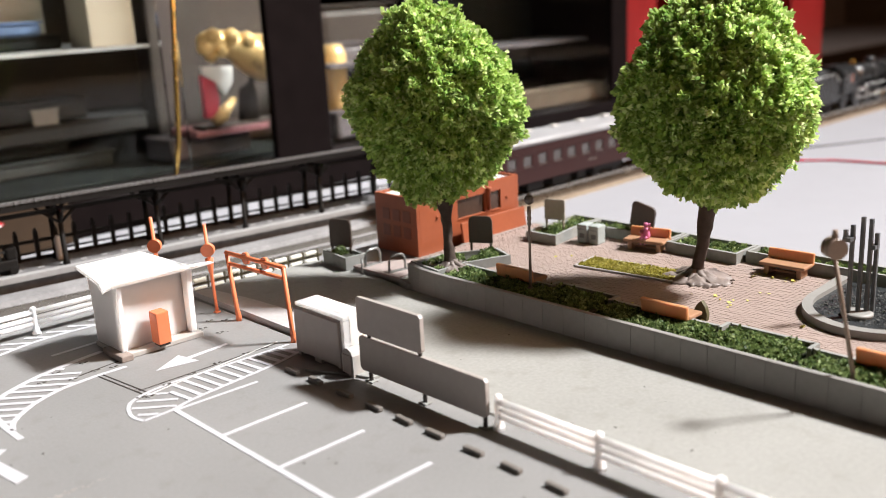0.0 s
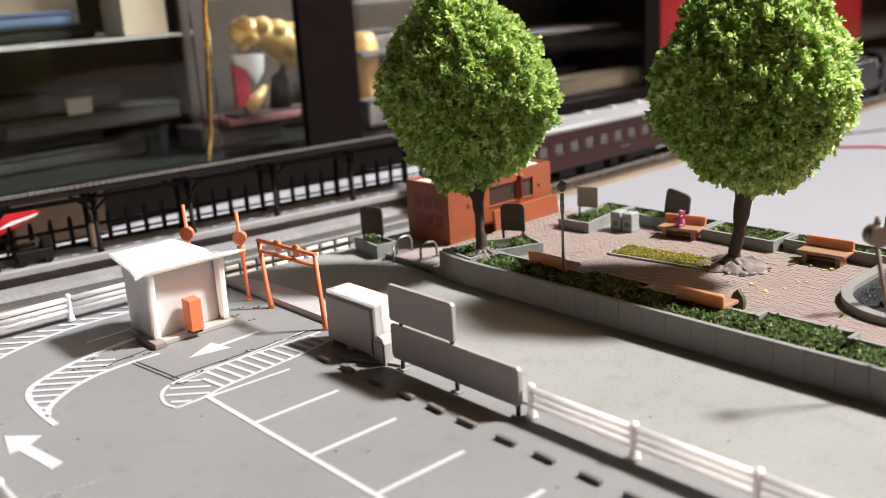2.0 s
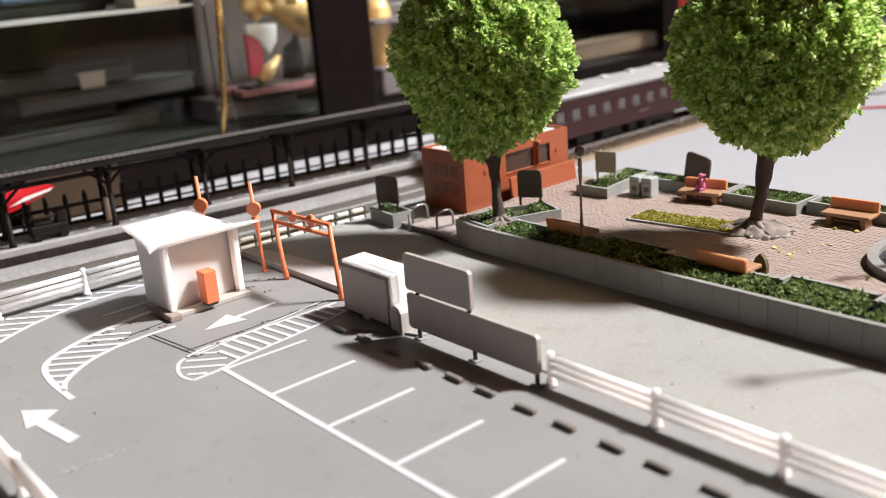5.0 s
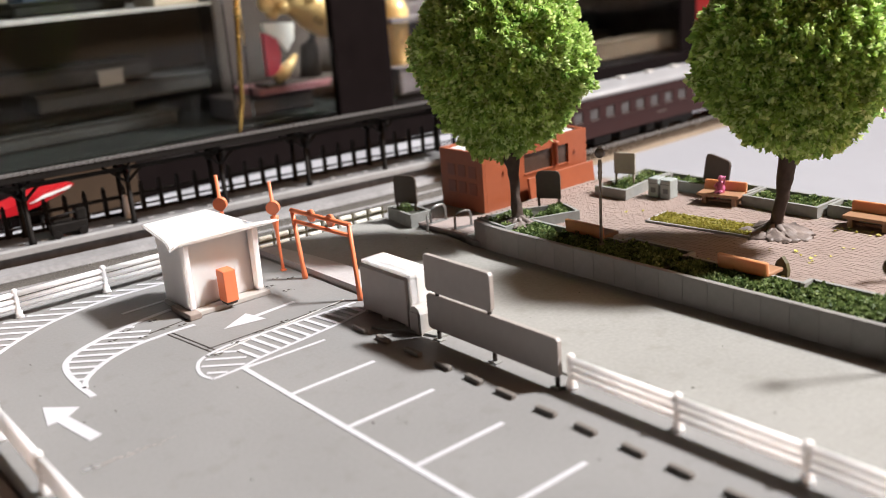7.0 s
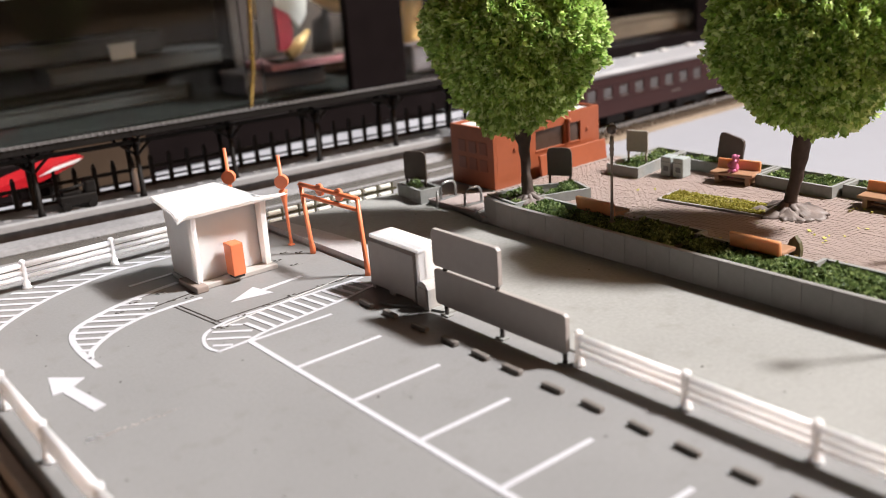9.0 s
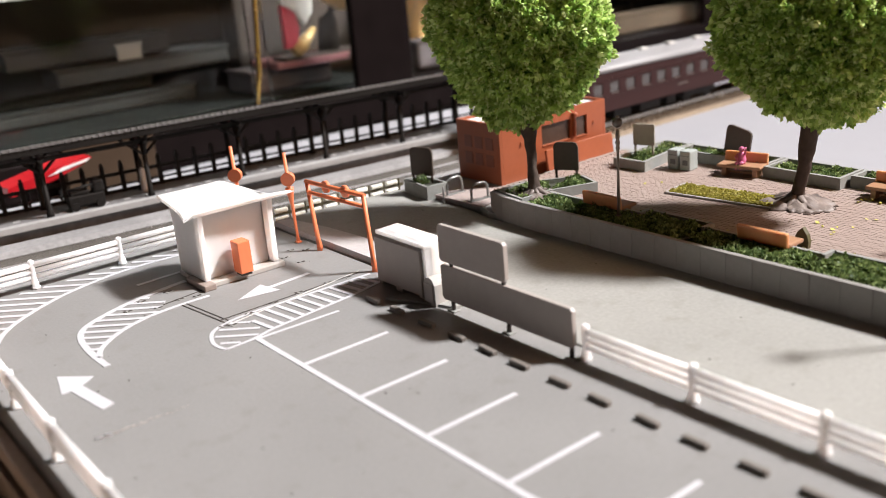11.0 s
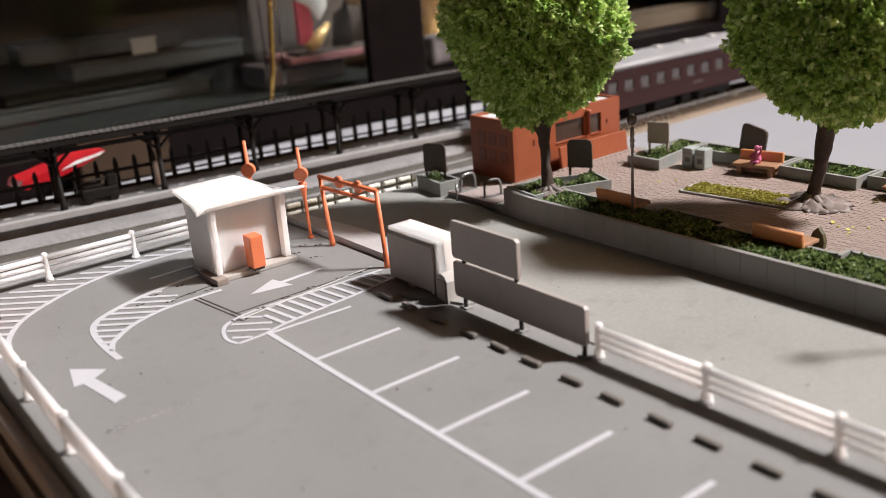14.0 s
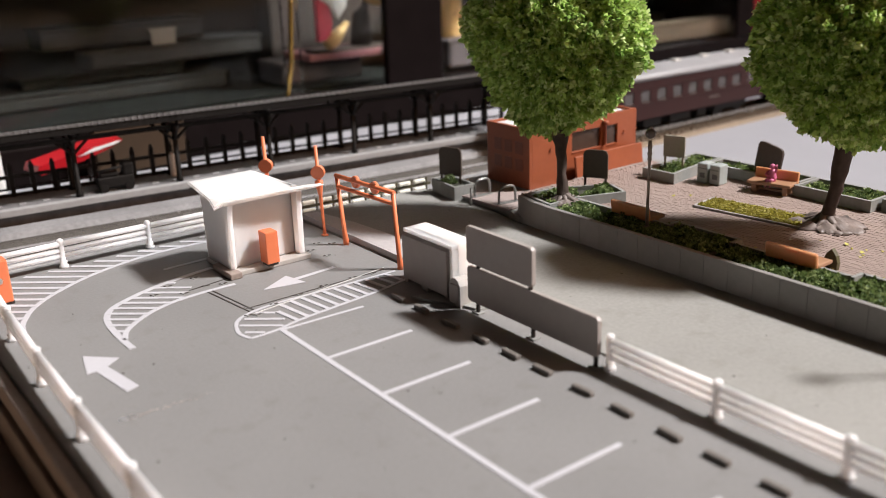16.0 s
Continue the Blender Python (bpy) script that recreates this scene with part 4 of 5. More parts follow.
doll = solid("doll", bm, DOLL, "tiny pink plastic doll sitting on a bench", "doll")
doll.matrix_basis = pose(12.58 * U, -1.32 * U, (FLOOR + 0.29) * U, 0, 0, 12)
marker = thing("stone_marker", (8.95, -5.2, FLOOR), "dark olive pointed stone marker beside a bench", "stone marker")
bm = N()
section(bm, [(-0.2, 0), (0.16, 0), (0.2, 0.22), (0.12, 0.4), (-0.02, 0.52), (-0.16, 0.36), (-0.22, 0.18)], "x", -0.05, 0.05)
bmesh.ops.scale(bm, vec=(1, 0.7, 0.78), verts=bm.verts)
part("slab", bm, OLIVESTONE, marker)


# ---- lamps, boxes, notice boards ----
def globe_lamp(at, top, label, metal, globe_r, globe_mat):
    l = thing("street_lamp", at, label, "street lamp", group="park lamps")
    tx, ty, h = top
    pt = lambda s: (tx * s, ty * s, h * s)
    part("base", rod(N(), [(0, 0, 0), (0, 0, 0.06), pt(0.06)], [0.1, 0.09, 0.055], 10), metal, l)
    part("post", rod(N(), [pt(0.03), pt(0.5), pt(0.72), pt(0.74), pt(0.77), pt(0.8), pt(0.83), pt(0.86), pt(0.93)], [0.038, 0.028, 0.028, 0.05, 0.036, 0.055, 0.036, 0.05, 0.036], 10), metal, l)
    bm = N()
    bmesh.ops.create_uvsphere(bm, u_segments=16, v_segments=12, radius=globe_r, matrix=Matrix.Translation(pt(1.0)))
    for f in bm.faces:
        f.smooth = True
    part("globe", bm, globe_mat, l)
    c = pt(1.0)
    part("finial", rod(N(), [(c[0], c[1], c[2] + globe_r * 0.9), (c[0], c[1], c[2] + globe_r * 1.35)], [0.05, 0.03], 8), metal, l)
    return l


globe_lamp((7.95, -1.52, 0.44), (0.02, 0.0, 2.1), "slim dark street lamp with a smoked globe", LAMPMETAL, 0.11, GLOBE)
lean_lamp = thing("street_lamp", (7.66, -8.86, 0.44), "leaning tan street lamp with a round flat head", "street lamp", group="park lamps")
part("base", rod(N(), [(0, 0, 0), (0, 0, 0.08)], [0.1, 0.08], 10), LAMPTAN, lean_lamp)
part("post", rod(N(), [(0, 0, 0.04), (-0.16, 0.14, 1.1), (-0.34, 0.3, 2.2)], [0.042, 0.034, 0.04], 10), LAMPTAN, lean_lamp)
part("head", rod(N(), [(-0.28, 0.40, 2.32), (-0.42, 0.2, 2.32)], 0.17, 20), LAMPTAN, lean_lamp)
part("finial", rod(N(), [(-0.35, 0.3, 2.48), (-0.35, 0.3, 2.62)], [0.06, 0.04], 8), LAMPTAN, lean_lamp)

box_a = None
for y in (0.4, 0.04):
    if box_a is None:
        box_a = thing("vending_box", (12.3, y, FLOOR), "pale grey plastic cabinet box on the paving", "cabinet", 4, "grey cabinets")
        part("body", bx(N(), -0.18, 0.18, -0.15, 0.15, 0, 0.5, 0.03), CABINET, box_a)
        part("vent", bx(N(), -0.192, -0.18, -0.09, 0.06, 0.14, 0.27, 0.006), CABINETDARK, box_a)
        part("slot", bx(N(), -0.19, -0.178, -0.12, 0.12, 0.37, 0.385), CABINETDARK, box_a)
    else:
        copy_thing(box_a, pose(12.33 * U, y * U, FLOOR * U, 0, 0, 4))


def notice(at, turn, w, z0, z1, mat, label, corner=0.12, tip=0.0):
    n = thing("notice_board", at, label, "notice board", turn, "notice boards")
    c = corner
    n.matrix_basis = pose(at[0] * U, at[1] * U, at[2] * U, tip, 0, turn)
    outline = [(-w / 2, z0), (w / 2, z0), (w / 2, z1 - c), (w / 2 - c * 0.33, z1 - c * 0.25), (w / 2 - c, z1), (-w / 2 + c, z1), (-w / 2 + c * 0.33, z1 - c * 0.25), (-w / 2, z1 - c)]
    part("panel", section(N(), outline, "x", -0.03, 0.03), mat, n)
    for y in (-w / 2 + 0.05, w / 2 - 0.05):
        part("post", rod(N(), [(0, y, 0), (0, y, z0 + 0.05)], 0.035, 8), mat, n)
    return n


notice((9.58, 1.6, 0.47), 28, 0.62, 0.25, 0.95, DARKSIGN, "dark rounded notice board in the corner planter")
notice((13.35, -0.62, 0.46), -8, 0.8, 0.15, 0.86, DARKSIGN, "dark rounded notice board leaning behind a bench", tip=9)
notice((12.25, 1.4, 0.46), 18, 0.58, 0.36, 0.92, PALESIGN, "pale notice board on two posts in a planter", corner=0.03)
notice((7.72, 5.05, 0.28), 22, 0.66, 0.2, 0.95, DARKSIGN, "dark rounded notice board in the small planter")

# ---- forecourt with bicycle racks ----
planter("small grey concrete planter beside the rack bay", [(7.3, 4.35), (7.95, 4.3), (8.05, 5.5), (7.45, 5.55)], 0.0, 0.36, 0.07, 0.28, 12, 70)
bush = thing("shrub", (7.6, 4.95, 0.28), "small pale green shrub in the little planter", "shrub")
rb = random.Random(8)


def bush_place(q):
    d = Vector((q.gauss(0, 1), q.gauss(0, 1), q.gauss(0, 1))).normalized()
    return Vector((d.x * 0.14, d.y * 0.14, 0.13 + d.z * 0.12)), d


part("foliage", tufts(N(), rb, bush_place, 220, 0.055, 0.6), HEDGE, bush)
forecourt = solid("forecourt", prism(N(), [(7.5, 2.45), (9.0, 2.6), (9.0, 5.5), (8.1, 5.55), (7.98, 4.2), (7.46, 4.25)], 0.1, 0.14), FORECOURT, "pale pinkish forecourt slab with bicycle racks", "forecourt", kind="structure")
rack = None
for y in (3.9, 2.95):
    if rack is None:
        rack = thing("bicycle_rack", (7.8, y, 0.14), "bent grey tube bicycle rack", "bicycle rack", 0, "bicycle racks")
        part("hoop", rod(N(), [(-0.2, 0, 0), (-0.19, 0, 0.3), (-0.13, 0, 0.4), (-0.04, 0, 0.43), (0.16, 0, 0.43), (0.24, 0, 0.4), (0.29, 0, 0.3), (0.3, 0, 0)], 0.032, 8), STEEL, rack)
        part("foot_plate", bx(N(), -0.26, 0.36, -0.07, 0.07, 0, 0.02), STEEL, rack)
    else:
        copy_thing(rack, pose(7.82 * U, y * U, 0.14 * U, 0, 0, -6))
leaner = thing("leaning_post", (7.35, 3.75, 0.0), "thin grey post leaning at the kerb", "post")
part("tube", rod(N(), [(0, 0, 0), (0.1, 0.1, 0.42)], 0.03, 8), STEEL, leaner)

# ---- orange building ----
hall = thing("toilet_building", (8.98, 3.36, 0.1), "brick orange plastic park building with a pale flat roof", "building")
LX, LY, HZ = 3.96, 1.7, 1.65
part("side_wall", bx(N(), 0, 0.1, 0, LY, 0, HZ, 0.012), BRICKRED, hall)
part("rear_wall", bx(N(), 0.1, LX, LY - 0.1, LY, 0, HZ, 0.012), BRICKRED, hall)
part("side_wall", bx(N(), LX - 0.1, LX, 0, LY - 0.1, 0, HZ, 0.012), BRICKRED, hall)
bm = N()
for x0, x1, z0, z1 in ((0.1, 1.5, 0, HZ), (1.5, LX - 0.1, 0, 0.8), (1.5, LX - 0.1, 1.34, HZ), (2.58, 2.8, 0.8, 1.34), (3.22, LX - 0.1, 0.8, 1.34)):
    bx(bm, x0, x1, 0.0, 0.1, z0, z1)
part("front_wall", bm, BRICKRED, hall)
for x0, x1 in ((1.5, 2.58), (2.8, 3.22)):
    w = part("window", bx(N(), x0, x1, 0.06, 0.085, 0.8, 1.34), DARKWIN, hall)
    part("sill", bx(N(), x0, x1, -0.02, 0.06, 0.78, 0.81), BRICKRED, w)
for k in range(3):
    for z0 in (0.5, 0.95):
        w = part("window", bx(N(), -0.012, 0.01, 0.25 + 0.42 * k, 0.55 + 0.42 * k, z0, z0 + 0.32, 0.006), SIDEWIN, hall)
bm = N()
bx(bm, 1.4, LX - 0.02, -0.04, 0.04, 0.1, 0.74, 0.015, Matrix.Translation((0, -0.3, 0)) @ Matrix.Rotation(radians(-7), 4, "X"))
part("screen_panel", bm, BRICKRED, hall, "slanted orange screen panel")
part("knob", rod(N(), [(3.48, -0.04, 1.08), (3.48, 0.02, 1.08)], 0.045, 8), BRICKRED, hall)
part("vent_pipe", rod(N(), [(2.69, -0.03, 0.85), (2.69, -0.03, 1.38), (2.69, -0.06, 1.42), (2.69, -0.06, 1.5)], [0.05, 0.05, 0.085, 0.075], 8), BRICKRED, hall)
part("knob", rod(N(), [(0.75, -0.04, 1.02), (0.75, 0.02, 1.02)], 0.05, 8), BRICKRED, hall)
part("roof_slab", bx(N(), 0.06, LX - 0.06, 0.06, LY - 0.06, HZ - 0.16, HZ - 0.06), WHITE, hall, "pale flat roof")
part("roof_box", bx(N(), 0.5, 1.1, 0.5, 1.0, HZ - 0.06, HZ + 0.06, 0.02), WHITE, hall)
part("footing", bx(N(), -0.06, LX + 0.06, -0.3, LY + 0.05, -0.08, 0.06), CONCRETE, hall)
step = solid("building_apron", bx(N(), 10.2, 13.4, 2.2, 3.05, 0.1, 0.3, 0.02), CONCRETE, "pale concrete apron before the orange building", "apron", kind="structure")

# ---- moss bed ----
bed = thing("moss_bed", (10.9, -2.15, FLOOR), "low bed of yellow green moss framed by a pale kerb", "flower bed", 7)
for a, b in (((-0.42, 1.35), (0.42, 1.35)), ((0.42, 1.35), (0.42, -1.3)), ((-0.42, -1.3), (-0.42, 1.35))):
    (ax, ay), (b_x, b_y) = a, b
    part("kerb", bx(N(), min(ax, b_x) - 0.03, max(ax, b_x) + 0.03, min(ay, b_y) - 0.03, max(ay, b_y) + 0.03, 0, 0.05, 0.01), BLOCKGREY, bed)
rm = random.Random(5)
part("moss", tufts(N(), rm, lambda q: (Vector((q.uniform(-0.38, 0.38), q.uniform(-1.3, 1.3), q.uniform(0.01, 0.06))), Vector((q.uniform(-0.4, 0.4), q.uniform(-0.4, 0.4), 1)).normalized()), 6500, 0.05, 0.9), MOSS, bed)
part("soil", bx(N(), -0.4, 0.4, -1.3, 1.33, 0, 0.03), SOIL, bed)
fallen = thing("fallen_leaves", (0, 0, FLOOR), "scattered yellow flock leaves on the paving", "leaves", kind="stuff")
bm, rl = N(), random.Random(9)
spots = [(rl.uniform(8.7, 12.6), rl.uniform(-9, 0.8)) for _ in range(34)]
for cx, cy, k in ((12.3, -4.75, 10), (12.25, -5.35, 8), (11.2, -5.35, 5), (9.9, -5.2, 6), (10.4, -4.7, 4), (12.4, 0.3, 3)):
    spots += [(cx + rl.gauss(0, 0.1), cy + rl.gauss(0, 0.1)) for _ in range(k)]
tufts(bm, rl, lambda q: ((lambda p: (Vector((p[0], p[1], 0.012)), Vector((q.uniform(-0.3, 0.3), q.uniform(-0.3, 0.3), 1)).normalized()))(q.choice(spots))), 60, 0.075, 0.3)
part("flakes", bm, YELLOWLEAF, fallen)

# ---- pond with sculpture ----
pond = thing("pond", (11.4, -7.75, FLOOR), "half round pond with a pale rim and dark resin water", "pond")
arc = [(1.25 * math.cos(a), 1.3 * math.sin(a)) for a in [radians(90 + k * 7.5) for k in range(25)]]
outline = [(1.5, 1.55)] + [(1.3 * x, 1.12 * y) for x, y in arc] + [(1.5, -1.5)]
water = [(1.45, 1.3)] + [(1.12 * x, 0.97 * y) for x, y in arc] + [(1.45, -1.3)]
for k in range(len(outline) - 1):
    bm = prism(N(), [outline[k], outline[k + 1], water[k + 1], water[k]], 0, 0.16)
    bmesh.ops.recalc_face_normals(bm, faces=bm.faces)
    part("rim_stone", bm, PONDRIM, pond)
part("water", prism(N(), water, 0.0, 0.06), WATER, pond, "dark glossy resin water")
rp = random.Random(2)
part("pebbles", tufts(N(), rp, lambda q: (Vector((q.uniform(-0.9, 1.2), q.uniform(-1.1, 1.1), 0.065)), Vector((q.uniform(-0.5, 0.5), q.uniform(-0.5, 0.5), 1)).normalized()), 1500, 0.034, 0.6), PEBBLE, pond)
sculpture = thing("sculpture", (10.85, -7.5, FLOOR + 0.06), "cluster of dark grey square pillars on a round foot", "sculpture")
part("foot", rod(N(), [(0, 0, 0), (0, 0, 0.07), (0, 0, 0.09)], [0.3, 0.3, 0.24], 20), PONDRIM, sculpture)
for dx, dy, h in ((-0.15, 0.12, 1.86), (0.02, 0.0, 2.0), (0.14, -0.11, 1.95), (0.24, -0.19, 1.66), (-0.28, 0.2, 1.78)):
    part("pillar", bx(N(), dx - 0.038, dx + 0.038, dy - 0.038, dy + 0.038, 0.05 if dx > -0.2 else 1.55, h, 0.01), PILLAR, sculpture)
part("link", bx(N(), -0.33, -0.1, 0.08, 0.24, 1.55, 1.63), PILLAR, sculpture)
part("link", bx(N(), 0.1, 0.3, -0.22, -0.08, 1.35, 1.43), PILLAR, sculpture)

# ---- railway ----
def track_y(x):
    """The coach side's line: bends gently away towards the platform."""
    s = (11 - x) / 1.6
    return 7.78 + 0.115 * 1.6 * (math.log1p(math.exp(min(s, 40))) if s < 40 else s)


RAILZ = -0.5
XS = [-16 + 1.0 * k for k in range(86)]
HALF = 0.97


def along(bm, offsets, z_pairs, x0=-16, x1=70):
    """A bar that follows the track: outline of (offset across, z)."""
    rings = []
    for x in [x for x in XS if x0 <= x <= x1]:
        slope = (track_y(x + 0.1) - track_y(x - 0.1)) / 0.2
        k = 1 / math.sqrt(1 + slope * slope)
        rings.append([bm.verts.new((x - slope * k * d, track_y(x) + k * d, z)) for d, z in zip(offsets, z_pairs)])
    n = len(offsets)
    for a, b in zip(rings, rings[1:]):
        for k in range(n):
            bm.faces.new((a[k], b[k], b[(k + 1) % n], a[(k + 1) % n]))
    bm.faces.new(rings[0])
    bm.faces.new(rings[-1][::-1])
    bmesh.ops.recalc_face_normals(bm, faces=bm.faces)
    return bm


solid("station_base", prism(N(), [(-16, 6.72), (3.4, 6.72), (7.4, 6.62), (13, 6.62), (13, 8.0), (4.5, 9.1), (-16, 11.4)], TABLE + 0.06, RAILZ - 0.23), STATIONGREY, "pale grey base plate between lot and railway", "base plate", kind="structure")
solid("ballast_bed", along(N(), [-0.55, -0.3, 1.72, 1.9, 2.62, 2.62], [TABLE + 0.06, RAILZ - 0.19, RAILZ - 0.19, RAILZ + 0.04, RAILZ + 0.04, TABLE + 0.06], -16, 13), BALLAST, "light grey moulded ballast bed of the station tracks", "ballast", kind="structure")
solid("plain_track_bed", along(N(), [HALF - 0.75, HALF - 0.75, HALF + 0.75, HALF + 0.75], [TABLE + 0.06, RAILZ - 0.36, RAILZ - 0.36, TABLE + 0.06], 13, 70), BEDTAN, "tan strip under the open track", "track bed", kind="structure")
track = thing("railway_track", (0, 0, 0), "narrow model railway track with nickel rails and tan sleepers", "railway track", kind="structure")
for d in (HALF - 0.45, HALF + 0.45):
    part("rail", along(N(), [d - 0.03, d - 0.03, d + 0.03, d + 0.03], [RAILZ - 0.2, RAILZ, RAILZ, RAILZ - 0.2]), RAIL, track)
sleeper_mesh = mesh_of("sleeper", bx(N(), -0.07, 0.07, -0.8, 0.8, -0.1, 0.0), SLEEPER)
for k in range(196):
    x = 11.0 + k * 0.3
    slope = (track_y(x + 0.1) - track_y(x - 0.1)) / 0.2
    shared_piece("sleeper", sleeper_mesh, (x, track_y(x) + HALF, RAILZ - 0.2), track, math.degrees(math.atan(slope)))

# ---- platform ----
PX0, PX1, PSLOPE, PY0 = -16.0, 14.6, -0.115, 8.98
turn_p = math.degrees(math.atan(PSLOPE))
platform = thing("platform", (0, PY0, 0), "grey model station platform with a pale coping edge", "platform", turn_p, kind="structure")
part("deck", bx(N(), PX0, PX1, 2.84, 4.46, TABLE + 0.06, -0.06), PLATFORM, platform)
part("coping", bx(N(), PX0, PX1, 2.62, 2.88, -0.2, -0.02, 0.015), COPING, platform, "pale coping strip")
for k in range(50):
    part("tactile_stud", bx(N(), -15.6 + 0.6 * k, -15.42 + 0.6 * k, 3.24, 3.33, -0.06, -0.035), COPING, platform)
platform_fence = thing("platform_fence", (0, PY0, 0), "black plastic fence with pickets and three rails", "fence", turn_p)
for z, h in ((-0.01, 0.045), (0.155, 0.026), (0.5, 0.05)):
    part("rail", bx(N(), PX0, PX1, 4.28, 4.34, z - h, z + h), BLACKPL, platform_fence)
for k in range(54):
    x = PX0 + 0.3 + k * 0.556
    picket = part("picket", bx(N(), x - 0.065, x + 0.065, 4.22, 4.32, -0.06, 0.8, 0.015), BLACKPL, platform_fence)
    part("cap", bx(N(), x - 0.045, x + 0.045, 4.23, 4.31, 0.8, 0.88, 0.02), BLACKPL, picket)
canopy = thing("platform_canopy", (0, PY0, 0), "dark station canopy with a ribbed grey roof on black posts", "canopy", turn_p)
bm = N()
section(bm, [(2.55, 1.97), (3.0, 1.83), (3.6, 1.62), (4.6, 1.64), (4.6, 1.7), (3.6, 1.69), (3.05, 1.89), (2.55, 2.05)], "x", PX0, PX1)
part("roof", bm, CANOPY, canopy, "grey corrugated roof")
part("fascia", bx(N(), PX0, PX1, 2.56, 2.6, 1.8, 1.99), BLACKPL, canopy)
part("rear_fascia", bx(N(), PX0, PX1, 4.58, 4.62, 1.4, 1.66), BLACKPL, canopy)
part("beam", bx(N(), PX0, PX1, 3.04, 3.12, 1.5, 1.62), BLACKPL, canopy)
part("beam", bx(N(), PX0, PX1, 4.06, 4.14, 1.5, 1.62), BLACKPL, canopy)
bm = N()
for k in range(172):
    x = PX0 + 0.1 + k * 0.176
    bx(bm, x - 0.03, x + 0.03, 2.54, 3.05, 1.98, 2.075, 0, Matrix.Translation((0, 2.55, 2.05)) @ Matrix.Rotation(radians(-17.5), 4, "X") @ Matrix.Translation((0, -2.55, -2.05)))
tagged(part("ribs", bm, CANOPY, canopy), kind="stuff")
for k in range(11):
    x = -14.25 + k * 2.8
    part("tie_beam", bx(N(), x - 0.05, x + 0.05, 2.62, 4.56, 1.54, 1.62), BLACKPL, canopy)
    for y in (3.08, 4.1):
        post = part("post", rod(N(), [(x, y, -0.06), (x, y, 0.05), (x, y, 0.12), (x, y, 1.58)], [0.11, 0.1, 0.075, 0.07], 8), BLACKPL, canopy)
        part("brace", rod(N(), [(x, y, 1.15), (x, y - 0.4, 1.57)], 0.045, 6), BLACKPL, post)
        part("brace", rod(N(), [(x, y, 1.15), (x, y + 0.4, 1.57)], 0.045, 6), BLACKPL, post)
        part("brace", rod(N(), [(x, y, 1.15), (x + 0.45, y, 1.55)], 0.045, 6), BLACKPL, post)
        part("brace", rod(N(), [(x, y, 1.15), (x - 0.45, y, 1.55)], 0.045, 6), BLACKPL, post)
cart = thing("platform_cart", (1.15, 12.15, -0.06), "small black model cart standing on the platform", "cart", turn_p)
part("body", bx(N(), -0.5, 0.5, -0.2, 0.2, 0.12, 0.42, 0.04), BLACKPL, cart)
part("cab", bx(N(), 0.2, 0.52, -0.2, 0.2, 0.4, 0.78, 0.07), BLACKPL, cart)
part("load", bx(N(), -0.42, 0.1, -0.15, 0.15, 0.4, 0.55, 0.05), BLACKPL, cart)
part("rail", rod(N(), [(-0.5, -0.18, 0.42), (-0.5, -0.18, 0.62), (0.2, -0.18, 0.68)], 0.03, 6), BLACKPL, cart)
for x in (-0.35, 0.35):
    for y in (-0.2, 0.2):
        part("wheel", rod(N(), [(x, y - 0.04, 0.12), (x, y + 0.04, 0.12)], 0.12, 12), BLACKPL, cart)
white_post = thing("white_post", (3.0, 12.5, -0.06), "short stout white post beside a canopy column", "post")
part("shaft", rod(N(), [(0, 0, 0), (0, 0, 0.06), (0, 0, 0.62), (0, 0, 0.7)], [0.12, 0.1, 0.095, 0.05], 10), CARDWHITE, white_post)
red_toy = thing("red_toy", (0.9, 15.4, TABLE + 0.06), "sleek red toy with a pale stripe on a thin stand", "toy", 8)
bm = N()
section(bm, [(-1.3, 1.2), (-1.1, 1.14), (0.2, 1.34), (1.2, 1.62), (1.5, 1.76), (1.4, 1.84), (0.5, 1.72), (-0.6, 1.52), (-1.2, 1.42)], "y", -0.5, 0.5)
part("body", bm, TOYRED, red_toy)
bm = N()
section(bm, [(0.0, 1.48), (1.3, 1.68), (1.42, 1.76), (0.5, 1.66)], "y", -0.53, -0.49)
part("stripe", bm, CARDWHITE, red_toy)
part("foot", bx(N(), -0.7, 0.7, -0.35, 0.35, 0, 0.06, 0.02), BLACKPL, red_toy)
for x in (-0.5, 0.5):
    part("stand", rod(N(), [(x, 0, 0.05), (x, 0, 1.36)], 0.05, 8), BLACKPL, red_toy)
carton = thing("carton", (4.3, 17.0, TABLE + 0.06), "low brown carton standing behind the platform", "carton", 5)
part("body", bx(N(), -1.9, 1.4, 0.9, 1.3, 0, 1.7, 0.06), CARTON, carton)
part("flap", bx(N(), -1.92, 1.42, 0.88, 1.1, 1.7, 1.73), CARTON, carton)
white_case = thing("white_case", (-1.9, 16.2, TABLE + 0.06), "plain white case standing behind the red toy", "case", 8)
part("body", bx(N(), -1.6, 0.9, -0.4, 0.5, 0, 2.35, 0.08), CARDWHITE, white_case)
part("lid", bx(N(), -1.65, 0.95, -0.45, 0.55, 2.35, 2.45, 0.03), CARDWHITE, white_case)

